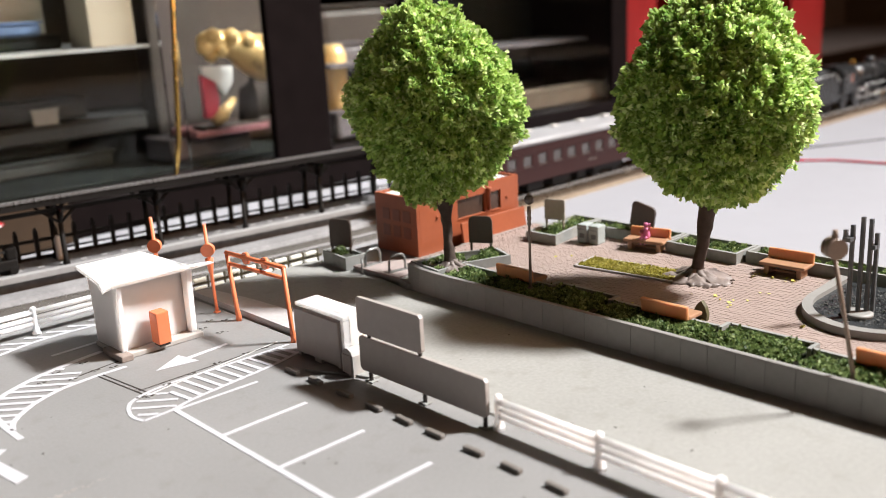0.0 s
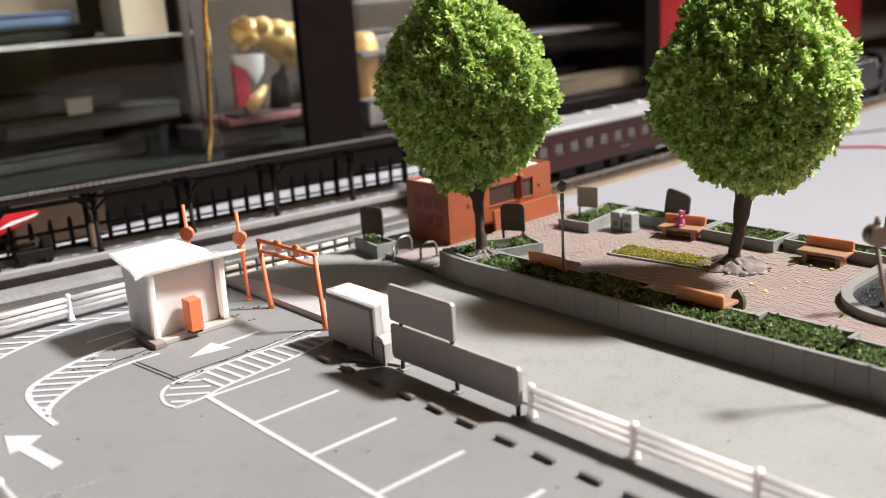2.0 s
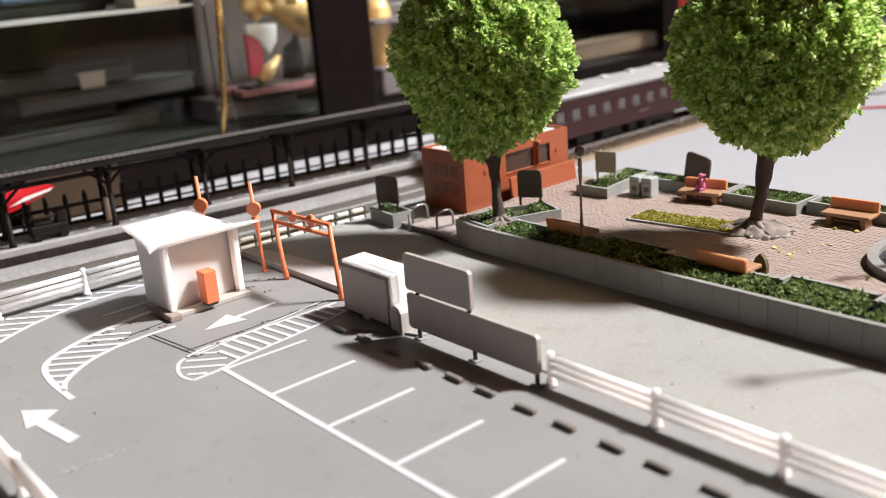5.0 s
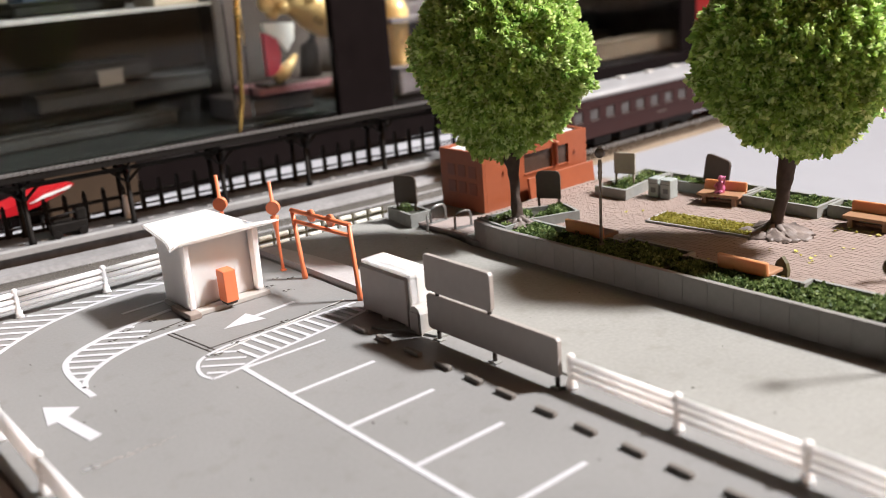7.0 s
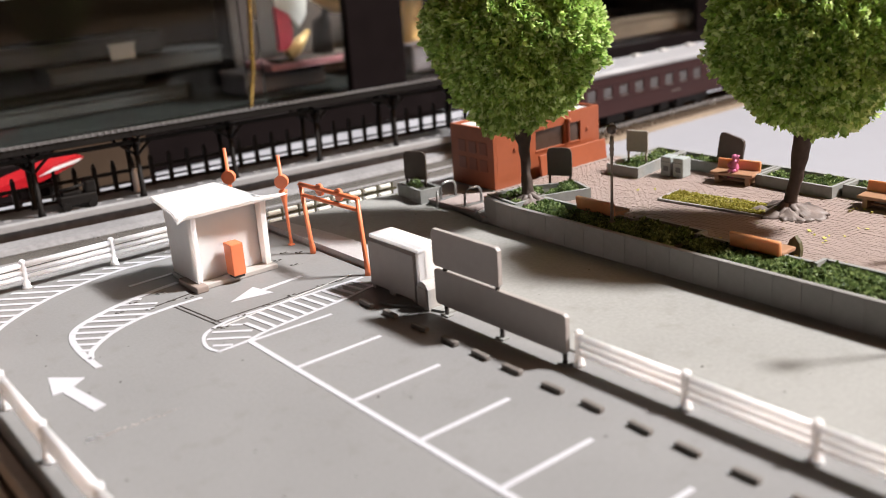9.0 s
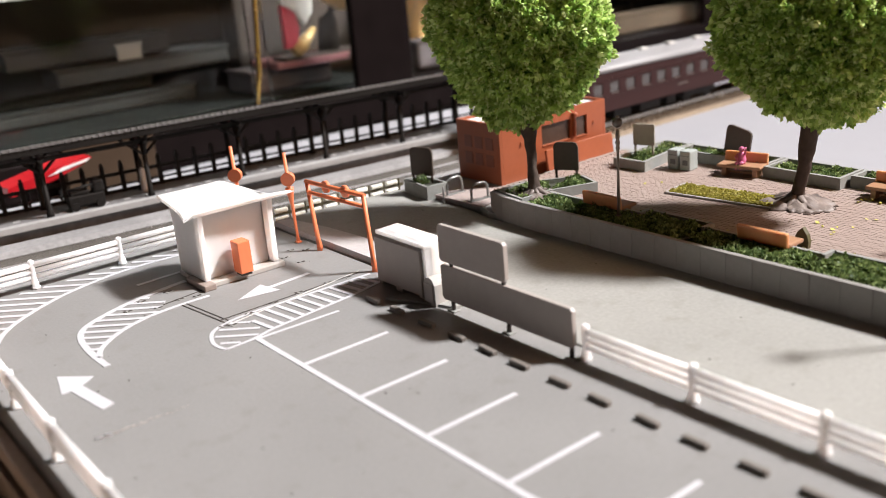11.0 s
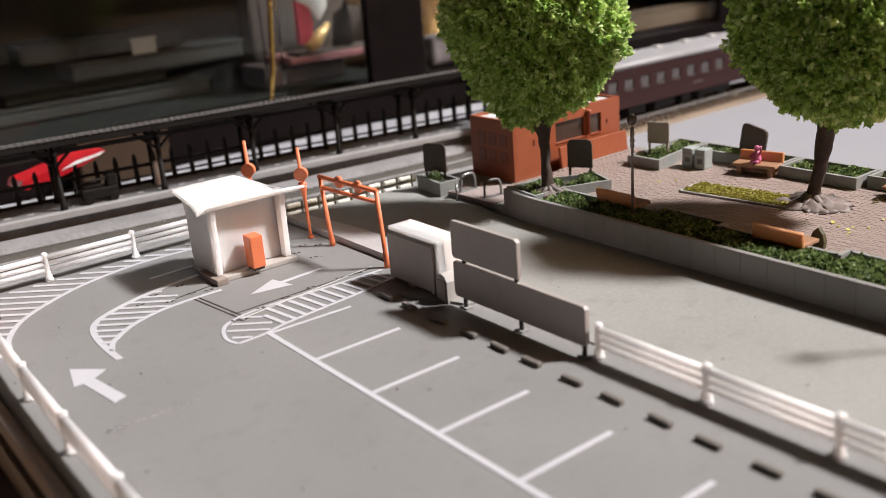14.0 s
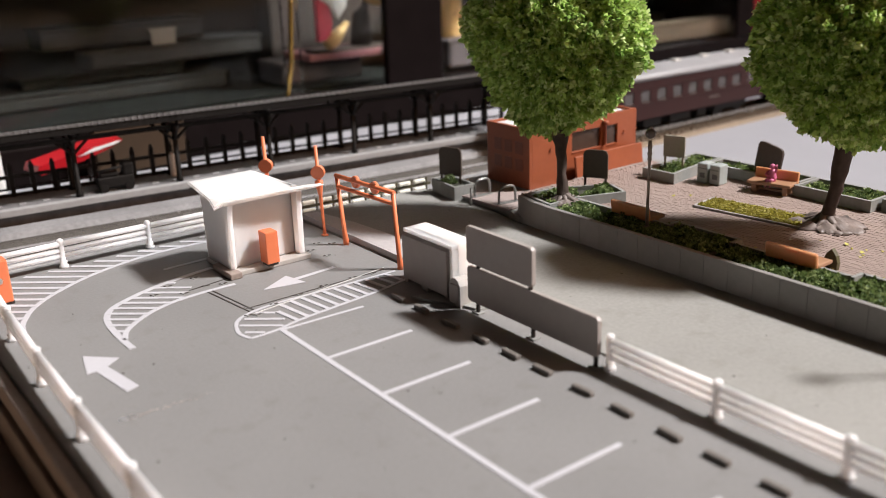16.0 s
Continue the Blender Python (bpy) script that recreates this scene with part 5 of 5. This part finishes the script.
# Low cream fence between road and railway.
low_fence = thing("slotted_fence", (3.5, 6.38, -0.24), "low olive fence with rounded cream rail segments", "fence", -4.2)
for k in range(9):
    x = 0.16 + k * 0.47
    for z in (0.2, 0.42):
        part("segment", bx(N(), x - 0.185, x + 0.185, -0.06, 0.03, z - 0.06, z + 0.06, 0.04), GLOWWHITE, low_fence)
    part("post", bx(N(), x + 0.215, x + 0.255, -0.02, 0.04, 0, 0.5, 0.01), OLIVE, low_fence)
for z in (0.09, 0.31):
    part("bar", bx(N(), -0.1, 4.3, 0.0, 0.035, z - 0.035, z + 0.035), OLIVE, low_fence)


# ---- train ----
def lay_on_track(ob, x, length):
    """Sets a vehicle with its middle at x on the track, along the chord."""
    a, b = x - length / 2, x + length / 2
    ob.matrix_basis = pose(x * U, ((track_y(a) + track_y(b)) / 2 + HALF) * U, RAILZ * U, 0, 0, math.degrees(math.atan2(track_y(b) - track_y(a), length)))


def bogie(parent, x):
    b = part("bogie", bx(N(), x - 0.95, x + 0.95, -0.62, -0.52, 0.2, 0.5, 0.03), BLACKPL, parent)
    part("far_frame", bx(N(), x - 0.95, x + 0.95, 0.52, 0.62, 0.2, 0.5, 0.03), BLACKPL, b)
    part("bolster", bx(N(), x - 0.2, x + 0.2, -0.52, 0.52, 0.3, 0.5), BLACKPL, b)
    for dx in (-0.62, 0.62):
        part("wheelset", rod(N(), [(x + dx, -0.5, 0.28), (x + dx, 0.5, 0.28)], 0.28, 14), BLACKPL, b)


def coach(label):
    c = thing("passenger_coach", (0, 0, 0), label, "passenger coach", group="train coaches")
    L, W, z0, z1 = 5.78, 0.95, 0.53, 1.9
    openings = [(-4.62, 0.4, 1.16, 1.54), (4.62, 0.4, 1.16, 1.54)] + [(-3.75 + k * 0.833, 0.46, 1.16, 1.54) for k in range(10)]
    for side in (-1, 1):
        bm = N()
        y0, y1 = (-W, -W + 0.07) if side < 0 else (W - 0.07, W)
        xs = sorted((x - w / 2, x + w / 2, a, b) for x, w, a, b in openings)
        bx(bm, -L, L, y0, y1, z0, 1.16)
        bx(bm, -L, L, y0, y1, 1.54, z1)
        edge = -L
        for a, b, _, _ in xs:
            bx(bm, edge, a, y0, y1, 1.16, 1.54)
            edge = b
        bx(bm, edge, L, y0, y1, 1.16, 1.54)
        wall = part("side_wall", bm, COACH, c)
        yy = y0 - 0.012 if side < 0 else y1 + 0.002
        for z in (1.04, 1.62):
            part("belt_rail", bx(N(), -L + 0.05, L - 0.05, yy, yy + 0.012, z - 0.025, z + 0.025), COACH, wall)
        for x, w, a, b in openings:
            pane = part("pane", bx(N(), x - w / 2, x + w / 2, y0 + 0.03, y0 + 0.04, a, b), COACHGLASS, wall)
            part("sill", bx(N(), x - w / 2 + 0.04, x + w / 2 - 0.04, yy, yy + 0.012, a - 0.05, a - 0.01), TRIM, pane)
        for x in (-5.35, 5.35):
            door = part("door", bx(N(), x - 0.24, x + 0.24, yy, yy + 0.014, 0.55, 1.76, 0.004), COACH, wall)
            part("window_frame", bx(N(), x - 0.14, x + 0.14, yy - 0.008, yy + 0.004, 1.06, 1.66, 0.003), TRIM, door)
            part("pane", bx(N(), x - 0.09, x + 0.09, yy - 0.012, yy, 1.12, 1.6), COACHGLASS, door)
        part("blind", bx(N(), -4.8, -4.44, y0 + 0.045, y0 + 0.055, 1.17, 1.46), WHITE, wall, "pale drawn blind")
        part("side_plate", bx(N(), 2.2, 2.75, yy, yy + 0.008, 0.83, 0.9), TRIM, wall)
    for x in (-1, 1):
        end = part("end_wall", bx(N(), min(x * L, x * (L - 0.07)), max(x * L, x * (L - 0.07)), -W + 0.07, W - 0.07, z0, z1), BLACK, c)
        part("gangway", bx(N(), min(x * L, x * (L + 0.16)), max(x * L, x * (L + 0.16)), -0.34, 0.34, z0, 1.8, 0.03), BLACKPL, end)
    arc = [(-W - 0.03, z1 - 0.02)] + [(-(W + 0.03) * math.cos(a), z1 + 0.27 * math.sin(a) ** 0.6) for a in [math.pi * k / 14 for k in range(1, 14)]] + [(W + 0.03, z1 - 0.02)]
    bm = section(N(), arc, "x", -L - 0.04, L + 0.04)
    for f in bm.faces:
        f.smooth = len(f.verts) == 4
    roof = part("roof", bm, COACHROOF, c, "silver grey curved roof")
    for k in range(7):
        x = -4.7 + k * 1.57
        part("vent", bx(N(), x - 0.18, x + 0.18, 0.05, 0.33, z1 + 0.24, z1 + 0.34, 0.025), VENTWHITE, roof)
    part("underframe", bx(N(), -L + 0.1, L - 0.1, -0.7, 0.7, 0.44, 0.54), BLACKPL, c)
    for x, w in ((-1.9, 0.7), (-0.6, 0.9), (0.9, 1.1), (2.1, 0.5)):
        part("battery_box", bx(N(), x - w / 2, x + w / 2, -0.72, 0.72, 0.16, 0.46, 0.03), BLACKPL, c)
    for x in (-3.9, 3.9):
        bogie(c, x)
    for x in (-1, 1):
        part("coupler", bx(N(), min(x * 5.7, x * 6.02), max(x * 5.7, x * 6.02), -0.08, 0.08, 0.42, 0.55), BLACKPL, c)
    return c


first_coach = coach("maroon passenger coach with a silver roof and white roof vents")
lay_on_track(first_coach, 19.6, 11.5)
for x in (31.6,):
    other = copy_thing(first_coach, Matrix())
    lay_on_track(other, x, 11.5)

tender = thing("tender", (0, 0, 0), "black locomotive tender heaped with coal", "tender")
outline = [(-2.75, 0.62), (2.75, 0.62), (2.75, 1.7), (2.55, 1.78), (2.3, 2.12), (-0.9, 2.02), (-1.2, 1.66), (-2.75, 1.62)]
part("tank", section(N(), outline, "y", -0.88, 0.88), BLACK, tender)
for a, b in zip(outline[2:], outline[3:]):
    for y in (-0.9, 0.9):
        part("edge_line", rod(N(), [(a[0], y, a[1]), (b[0], y, b[1])], 0.035, 6), SILVER, tender, "silver painted edge")
rc = random.Random(4)
bm = N()
for _ in range(260):
    s = rc.uniform(0.05, 0.13)
    x, y = rc.uniform(-0.8, 2.2), rc.uniform(-0.7, 0.7)
    bmesh.ops.create_icosphere(bm, subdivisions=1, radius=s, matrix=Matrix.Translation((x, y, 2.08 + 0.28 * (1 - (y / 0.8) ** 2) * (1 - ((x - 0.7) / 1.7) ** 2) + rc.uniform(-0.05, 0.05))))
part("coal", bm, COAL, tender)
for x in (-1.6, 1.6):
    bogie(tender, x)
part("coupler", bx(N(), -3.0, -2.7, -0.08, 0.08, 0.42, 0.55), BLACKPL, tender)
lay_on_track(tender, 40.55, 5)

loco = thing("steam_locomotive", (0, 0, 0), "black steam locomotive with silver running board edge", "steam locomotive")
boiler = part("boiler", rod(N(), [(-1.9, 0, 1.62), (1.6, 0, 1.62), (1.62, 0, 1.62), (4.6, 0, 1.62), (4.75, 0, 1.62)], [0.6, 0.6, 0.58, 0.56, 0.45], 24), BLACK, loco)
for k in range(7):
    x = -1.6 + k * 0.95
    part("boiler_band", rod(N(), [(x - 0.02, 0, 1.62), (x + 0.02, 0, 1.62)], 0.615, 24), SILVER if k % 2 else BLACK, boiler)
part("smokebox_door", rod(N(), [(4.75, 0, 1.62), (4.85, 0, 1.62)], [0.42, 0.3], 20), BLACK, loco)
part("chimney", rod(N(), [(4.1, 0, 2.1), (4.1, 0, 2.2), (4.1, 0, 2.5), (4.1, 0, 2.58)], [0.24, 0.17, 0.18, 0.22], 16), BLACK, loco)
part("dome", rod(N(), [(1.6, 0, 2.1), (1.6, 0, 2.4), (1.6, 0, 2.52)], [0.36, 0.34, 0.2], 16), BLACK, loco)
part("feedwater_heater", rod(N(), [(3.5, -0.6, 2.2), (3.5, 0.6, 2.2)], 0.14, 12), BLACK, loco)
for y in (-0.08, 0.08):
    part("whistle", rod(N(), [(-0.6, y, 2.2), (-0.6, y, 2.5)], 0.05, 8), BRASS, loco)
cab = part("cab", bx(N(), -3.6, -1.95, -0.92, 0.92, 0.95, 2.1, 0.03), BLACK, loco)
bm = section(N(), [(-1.0, 2.08), (-0.7, 2.3), (-0.3, 2.42), (0.3, 2.42), (0.7, 2.3), (1.0, 2.08)], "x", -3.75, -1.85)
part("cab_roof", bm, BLACK, cab)
for y in (-0.935, 0.925):
    w = part("cab_window", bx(N(), -3.1, -2.6, y, y + 0.01, 1.5, 1.95), COACHGLASS, cab)
    part("window_frame", bx(N(), -2.56, -2.5, y - 0.006, y + 0.014, 1.48, 1.97), ORANGE, w)
for y in (-1, 1):
    board_ = part("running_board", bx(N(), -1.9, 4.4, min(y * 0.55, y * 0.92), max(y * 0.55, y * 0.92), 1.12, 1.18), BLACK, loco)
    part("edge_line", rod(N(), [(-1.9, y * 0.93, 1.0), (-0.9, y * 0.93, 1.0), (-0.7, y * 0.93, 1.17), (3.4, y * 0.93, 1.17), (4.4, y * 0.93, 1.17), (4.9, y * 0.93, 0.75)], 0.035, 6), SILVER, board_, "silver painted edge")
    part("smoke_deflector", bx(N(), 3.6, 4.7, min(y * 0.82, y * 0.87), max(y * 0.82, y * 0.87), 1.2, 2.05, 0.02), BLACK, loco)
    for x in (-0.9, 0.45, 1.8):
        wheel = part("driving_wheel", rod(N(), [(x, y * 0.42, 0.56), (x, y * 0.52, 0.56)], 0.56, 24), BLACK, loco)
        part("hub", rod(N(), [(x, y * 0.52, 0.56), (x, y * 0.56, 0.56)], 0.16, 12), SILVER, wheel)
    for x in (-2.6, 3.2, 4.3):
        part("small_wheel", rod(N(), [(x, y * 0.42, 0.3), (x, y * 0.52, 0.3)], 0.3, 18), BLACK, loco)
    part("cylinder", rod(N(), [(3.1, y * 0.75, 0.62), (4.2, y * 0.75, 0.62)], 0.27, 16), BLACK, loco)
    part("coupling_rod", bx(N(), -0.95, 1.85, min(y * 0.57, y * 0.6), max(y * 0.57, y * 0.6), 0.42, 0.5, 0.01), SILVER, loco)
    part("main_rod", rod(N(), [(0.45, y * 0.66, 0.46), (3.2, y * 0.66, 0.62)], 0.04, 6), SILVER, loco)
part("frame", bx(N(), -3.5, 4.7, -0.38, 0.38, 0.4, 1.1), BLACK, loco)
part("buffer_beam", bx(N(), 4.75, 4.9, -0.85, 0.85, 0.45, 0.85, 0.02), BLACK, loco)
part("headlamp", rod(N(), [(4.7, 0, 2.3), (4.9, 0, 2.3)], 0.13, 14), SILVER, loco)
lay_on_track(loco, 47.25, 6)

# ---- glazed cabinet behind the table ----
CY = 18.6
case = thing("glazed_cabinet", (0, CY, TABLE), "black lacquered cabinet with large dark glass doors", "cabinet")
part("plinth", bx(N(), -60, 39.2, 0, 30, 0, 1.35, 0.1), FRAME, case)
for x0, x1 in ((14.8, 17.65), (37.7, 39.2), (-62, -60)):
    part("upright", bx(N(), x0, x1, 0, 0.45, 1.35, 20, 0.1), FRAME, case)
part("slim_upright", rod(N(), [(10.15, 0.25, 1.35), (10.5, 0.25, 3.0), (12.0, 0.25, 20)], 0.1, 8), BRASS, case, "thin brass upright")
for x0, x1 in ((-60, 10.2), (10.9, 14.8), (17.65, 37.7)):
    pane = part("door_glass", bx(N(), x0, x1, 0.12, 0.3, 1.35, 20), CLEAR, case)
    pane.visible_shadow = False
part("back_panel", bx(N(), -60, 39.2, 29, 30, 1.35, 20), DIMGREY, case)
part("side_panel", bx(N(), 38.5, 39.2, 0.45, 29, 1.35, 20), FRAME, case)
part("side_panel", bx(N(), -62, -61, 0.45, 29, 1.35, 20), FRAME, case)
part("inner_floor", bx(N(), -60, 39.2, 2.4, 29, 1.35, 1.5), DIMSHELF, case)
part("top_panel", bx(N(), -62, 39.2, 0, 30, 20, 21), FRAME, case)
part("shelf", bx(N(), -60, 11.4, 3.5, 16, 6.42, 6.55), PALEGREY, case, "pale shelf edge")


def stored(name, label, category, x0, x1, z0, z1, y0, depth, mat, bev=0.15):
    """A box-like thing kept behind the glass."""
    b = thing(name, ((x0 + x1) / 2, y0, z0), label, category)
    w, h = (x1 - x0) / 2, z1 - z0
    part("body", bx(N(), -w, w, 0, depth, 0, h, min(bev, h / 3, w / 2)), mat, b)
    part("lid", bx(N(), -w - 0.05, w + 0.05, -0.05, depth + 0.05, h, h + 0.08), mat, b)
    return b


SHELF0 = TABLE + 1.5
stored("storage_box", "long dull grey box lying in the cabinet", "box", -2.0, 10.3, SHELF0, SHELF0 + 0.6, 24.5, 3, DIMGREY)
stored("storage_box", "dark grey case stacked in the cabinet", "box", 2.0, 8.6, SHELF0 + 0.7, SHELF0 + 1.1, 25.0, 2.5, DIMSHELF)
stored("storage_box", "grey box with a soft sheen in the cabinet", "box", 4.8, 12.4, SHELF0 + 1.2, SHELF0 + 1.9, 25.2, 2.2, DIMGREY)
stored("storage_box", "worn grey box stacked in the cabinet", "box", 3.0, 9.8, SHELF0 + 2.1, SHELF0 + 2.85, 25.3, 2.0, DIMGREY)
stored("paper_bag", "cream paper bag standing on the shelf", "bag", 9.1, 11.0, 5.45, 8.4, 22.4, 2, CREAM, 0.05)
stored("folded_cloth", "blue and white folded cloth on the shelf", "cloth", 4.6, 7.9, 6.02, 6.5, 24, 2, BLUECLOTH)
stored("storage_box", "tall beige box behind the folded cloth", "box", 3.0, 9.0, 5.45, 8.6, 26.4, 1.5, CREAM)
stored("dark_case", "flat dark case under a folded cloth", "case", 4.2, 8.6, 5.45, 5.94, 23.9, 2.2, DIMSHELF)
stored("storage_box", "lilac grey box behind the glass door", "box", 11.9, 15.9, SHELF0, SHELF0 + 0.85, 22.4, 2.4, LILAC)
stored("red_tray", "thin dull red tray on a lilac box", "tray", 12.9, 16.5, SHELF0 + 0.95, SHELF0 + 1.15, 21.8, 2.4, DULLRED, 0.04)
stored("storage_box", "dull brown tall box behind the gold ornament", "box", 13.0, 19.6, SHELF0, SHELF0 + 7.6, 25.4, 1.5, DIMBROWN)
stored("cloth_bag", "dull brown bag behind the gold vase", "bag", 22.4, 27.5, SHELF0, SHELF0 + 6.0, 25.4, 1.5, DIMBROWN, 0.5)
orn = thing("gold_ornament", (14.8, 22.4, SHELF0 + 1.25), "curved gold ornament with a red and white cloth", "ornament")
part("crescent", rod(N(), [(-1.0, 0, 3.75), (-0.7, 0, 3.7), (-0.1, 0, 3.6), (0.6, 0, 3.45), (1.3, 0, 3.1), (2.0, 0, 2.8), (2.8, 0, 2.7), (3.3, 0, 2.65)], [0.2, 0.45, 0.55, 0.62, 0.85, 1.05, 1.1, 0.5], 18), GOLD, orn)
for k, (x, z, r) in enumerate(((-1.0, 3.45, 0.34), (-0.55, 3.95, 0.3), (-0.2, 3.25, 0.28), (0.35, 3.85, 0.34), (1.1, 3.6, 0.42), (1.9, 3.3, 0.5), (2.6, 2.6, 0.55))):
    bm = N()
    bmesh.ops.create_uvsphere(bm, u_segments=14, v_segments=10, radius=r, matrix=Matrix.Translation((x, -0.45, z)))
    part("boss", bm, GOLD, orn)
part("knob", rod(N(), [(-0.8, -0.1, 3.0), (-0.5, -0.1, 3.05), (-0.25, -0.1, 3.0)], [0.1, 0.3, 0.1], 12), GOLD, orn)
part("foot", rod(N(), [(-0.9, -0.4, 0.3), (-0.5, -0.4, 0.55), (0.2, -0.4, 1.2)], [0.25, 0.32, 0.12], 10), GOLD, orn)
part("stem", rod(N(), [(1.2, 0.2, 0.0), (1.3, 0.2, 1.4), (1.8, 0.2, 2.4)], [0.5, 0.4, 0.5], 12), DIMBROWN, orn, "dull brown stem")
part("red_cloth", section(N(), [(-1.3, 0.5), (-0.75, 0.5), (-0.6, 1.3), (-0.7, 2.0), (-1.3, 2.3)], "y", -0.5, -0.2), PINKRED, orn)
part("white_cloth", section(N(), [(-1.35, 2.7), (0.13, 2.6), (0.05, 1.9), (-0.35, 1.42), (-0.75, 2.0), (-1.3, 2.35)], "y", -0.65, -0.45), WHITE, orn)
part("plinth", bx(N(), -1.4, 2.4, -0.5, 0.7, -0.02, 0.1), DIMBROWN, orn)
orn2 = thing("gold_vase", (20.85, 22.4, SHELF0), "pale gold vase behind the glass door", "vase")
part("body", rod(N(), [(0, 0, 0), (0, 0, 1.4), (0, 0, 2.0), (0, 0, 3.8), (0, 0, 4.3)], [0.45, 0.55, 0.6, 0.62, 0.4], 18), GOLD, orn2)
stored("storage_box", "lilac grey box beside the gold vase", "box", 19.6, 24.0, SHELF0, SHELF0 + 1.2, 20.8, 1.0, LILAC)
stored("grey_bag", "lilac grey cloth bag beside the gold vase", "bag", 21.6, 23.6, SHELF0, SHELF0 + 4.2, 23.2, 1.2, LILAC, 0.3)
stored("card", "small pale card leaning in the cabinet", "card", 7.4, 8.45, SHELF0 + 1.98, SHELF0 + 2.55, 25.16, 0.1, PALEGREY, 0.02)
stored("wooden_tray", "long pale brown wooden tray behind the glass door", "tray", 26.5, 38.2, SHELF0, SHELF0 + 0.85, 19.6, 1.2, TANDULL, 0.06)
part("shelf", bx(N(), 19.6, 38.4, 2.4, 6.0, 3.68 - TABLE, 3.86 - TABLE), LILAC, case, "dull grey shelf edge")
stored("storage_box", "brown wooden box behind the glass door", "box", 30.0, 46.0, SHELF0, SHELF0 + 0.75, 24.5, 3, DIMBROWN)
stored("storage_box", "dark brown drawer box behind the glass door", "box", 27.0, 40.5, SHELF0 + 0.85, SHELF0 + 2.0, 25.5, 3, DIMSHELF)
stored("storage_box", "dull brown box stacked behind the glass door", "box", 29.0, 38.0, SHELF0 + 2.2, SHELF0 + 2.9, 25.2, 3, DIMBROWN)
stored("dark_case", "large dark green case behind the glass door", "case", 28.0, 41.0, SHELF0 + 3.1, SHELF0 + 8.5, 25.4, 3, DIMSHELF)

# ---- red lacquered cupboard and boards at the table's far end ----
cupboard = thing("red_cupboard", (39.4, CY + 0.2, TABLE), "dark red lacquered cupboard with open bays", "cupboard")
part("post", bx(N(), 0, 3.0, 0, 20, 0, 60, 0.1), REDLACQ, cupboard)
part("post", bx(N(), 19.5, 24.5, 0, 20, 0, 60, 0.1), REDLACQ, cupboard)
part("rail", bx(N(), 3.0, 19.5, 0, 1.2, 3.4, 5.2, 0.05), REDLACQ, cupboard)
part("back_panel", bx(N(), 3.0, 70, 19, 20, 0, 60), DIMBROWN, cupboard)
part("shelf", bx(N(), 24.5, 70, 3, 19, 1.2, 1.5), DIMBROWN, cupboard)
stored("red_box", "small red box on the cupboard shelf", "box", 66, 71, TABLE + 1.6, TABLE + 2.6, 24, 4, PINKRED)
tan = solid("tan_board", bx(N(), 44, 110, 10.2, 15.5, TABLE + 0.06, TABLE + 0.9, 0.05), TANWOOD, "long tan wooden board lying on the white sheet", "board")
cord = solid("red_cable", rod(N(), [(30.5, 6.0, TABLE + 0.1), (32.0, 4.7, TABLE + 0.1), (33.0, 3.2, TABLE + 0.1), (33.3, 1.2, TABLE + 0.1), (33.0, -2.0, TABLE + 0.1), (34.5, -6.0, TABLE + 0.1)], 0.05, 8), CABLE, "thin red cable lying on the white sheet", "cable")
wire = solid("thin_wire", rod(N(), [(34.5, 6.2, TABLE + 0.09), (36.2, 5.2, TABLE + 0.09), (39.4, 3.7, TABLE + 0.09), (44, 2.0, TABLE + 0.09), (52, 0.0, TABLE + 0.09)], 0.045, 6), WIRE, "thin dark wire lying on the white sheet", "cable")

# ---- fine pieces of wall and paving ----
panel_mesh = mesh_of("panel", bx(N(), -0.045, 0.045, -PANEL_W / 2 + 0.003, PANEL_W / 2 - 0.003, -0.3, 0.3, 0.005), PANEL)
for k in range(27):
    y = 0.62 - k * PANEL_W
    shared_piece("panel", panel_mesh, (WALLX, y, 0.3), park_wall)
for x, y, a in ((WALLX + 0.03, 1.18, -4), (WALLX + 0.12, 1.72, -15)):
    shared_piece("panel", panel_mesh, (x, y, 0.3), park_wall, a)
BL, BW, GAP = 0.18, 0.09, 0.005
brick_mesh = mesh_of("paving_brick", bx(N(), -BW / 2 + GAP, BW / 2 - GAP, -BL / 2 + GAP, BL / 2 - GAP, -0.03, 0.0), PAVER)
corners, faces = [], []
made = 0
rb2 = random.Random(6)
for row in range(52):
    x = 8.36 + row * BW
    for k in range(95):
        y = 2.7 - k * BL - (BL / 2 if row % 2 else 0)
        if y < PARK0 + 0.2 or x > 13.02:
            continue
        z = FLOOR + rb2.uniform(-0.003, 0.003)
        if 8.7 < x < 10.0 and -6.4 < y < -1.0 and made < 300:
            shared_piece("paving_brick", brick_mesh, (x, y, z), park_floor)
            made += 1
        else:
            n = len(corners)
            for dz in (-0.03, 0.0):
                for sx, sy in ((-1, -1), (1, -1), (1, 1), (-1, 1)):
                    corners.append(((x + sx * (BW / 2 - GAP)) * U, (y + sy * (BL / 2 - GAP)) * U, (z + dz) * U))
            faces.append((n + 4, n + 5, n + 6, n + 7))
            for i in range(4):
                j = (i + 1) % 4
                faces.append((n + i, n + j, n + 4 + j, n + 4 + i))
paving_mesh = bpy.data.meshes.new("paving_bricks")
paving_mesh.from_pydata(corners, [], faces)
paving_mesh.materials.append(PAVER)
paving = new("paving_bricks", paving_mesh)
paving.parent = park_floor
tagged(paving, kind="stuff")
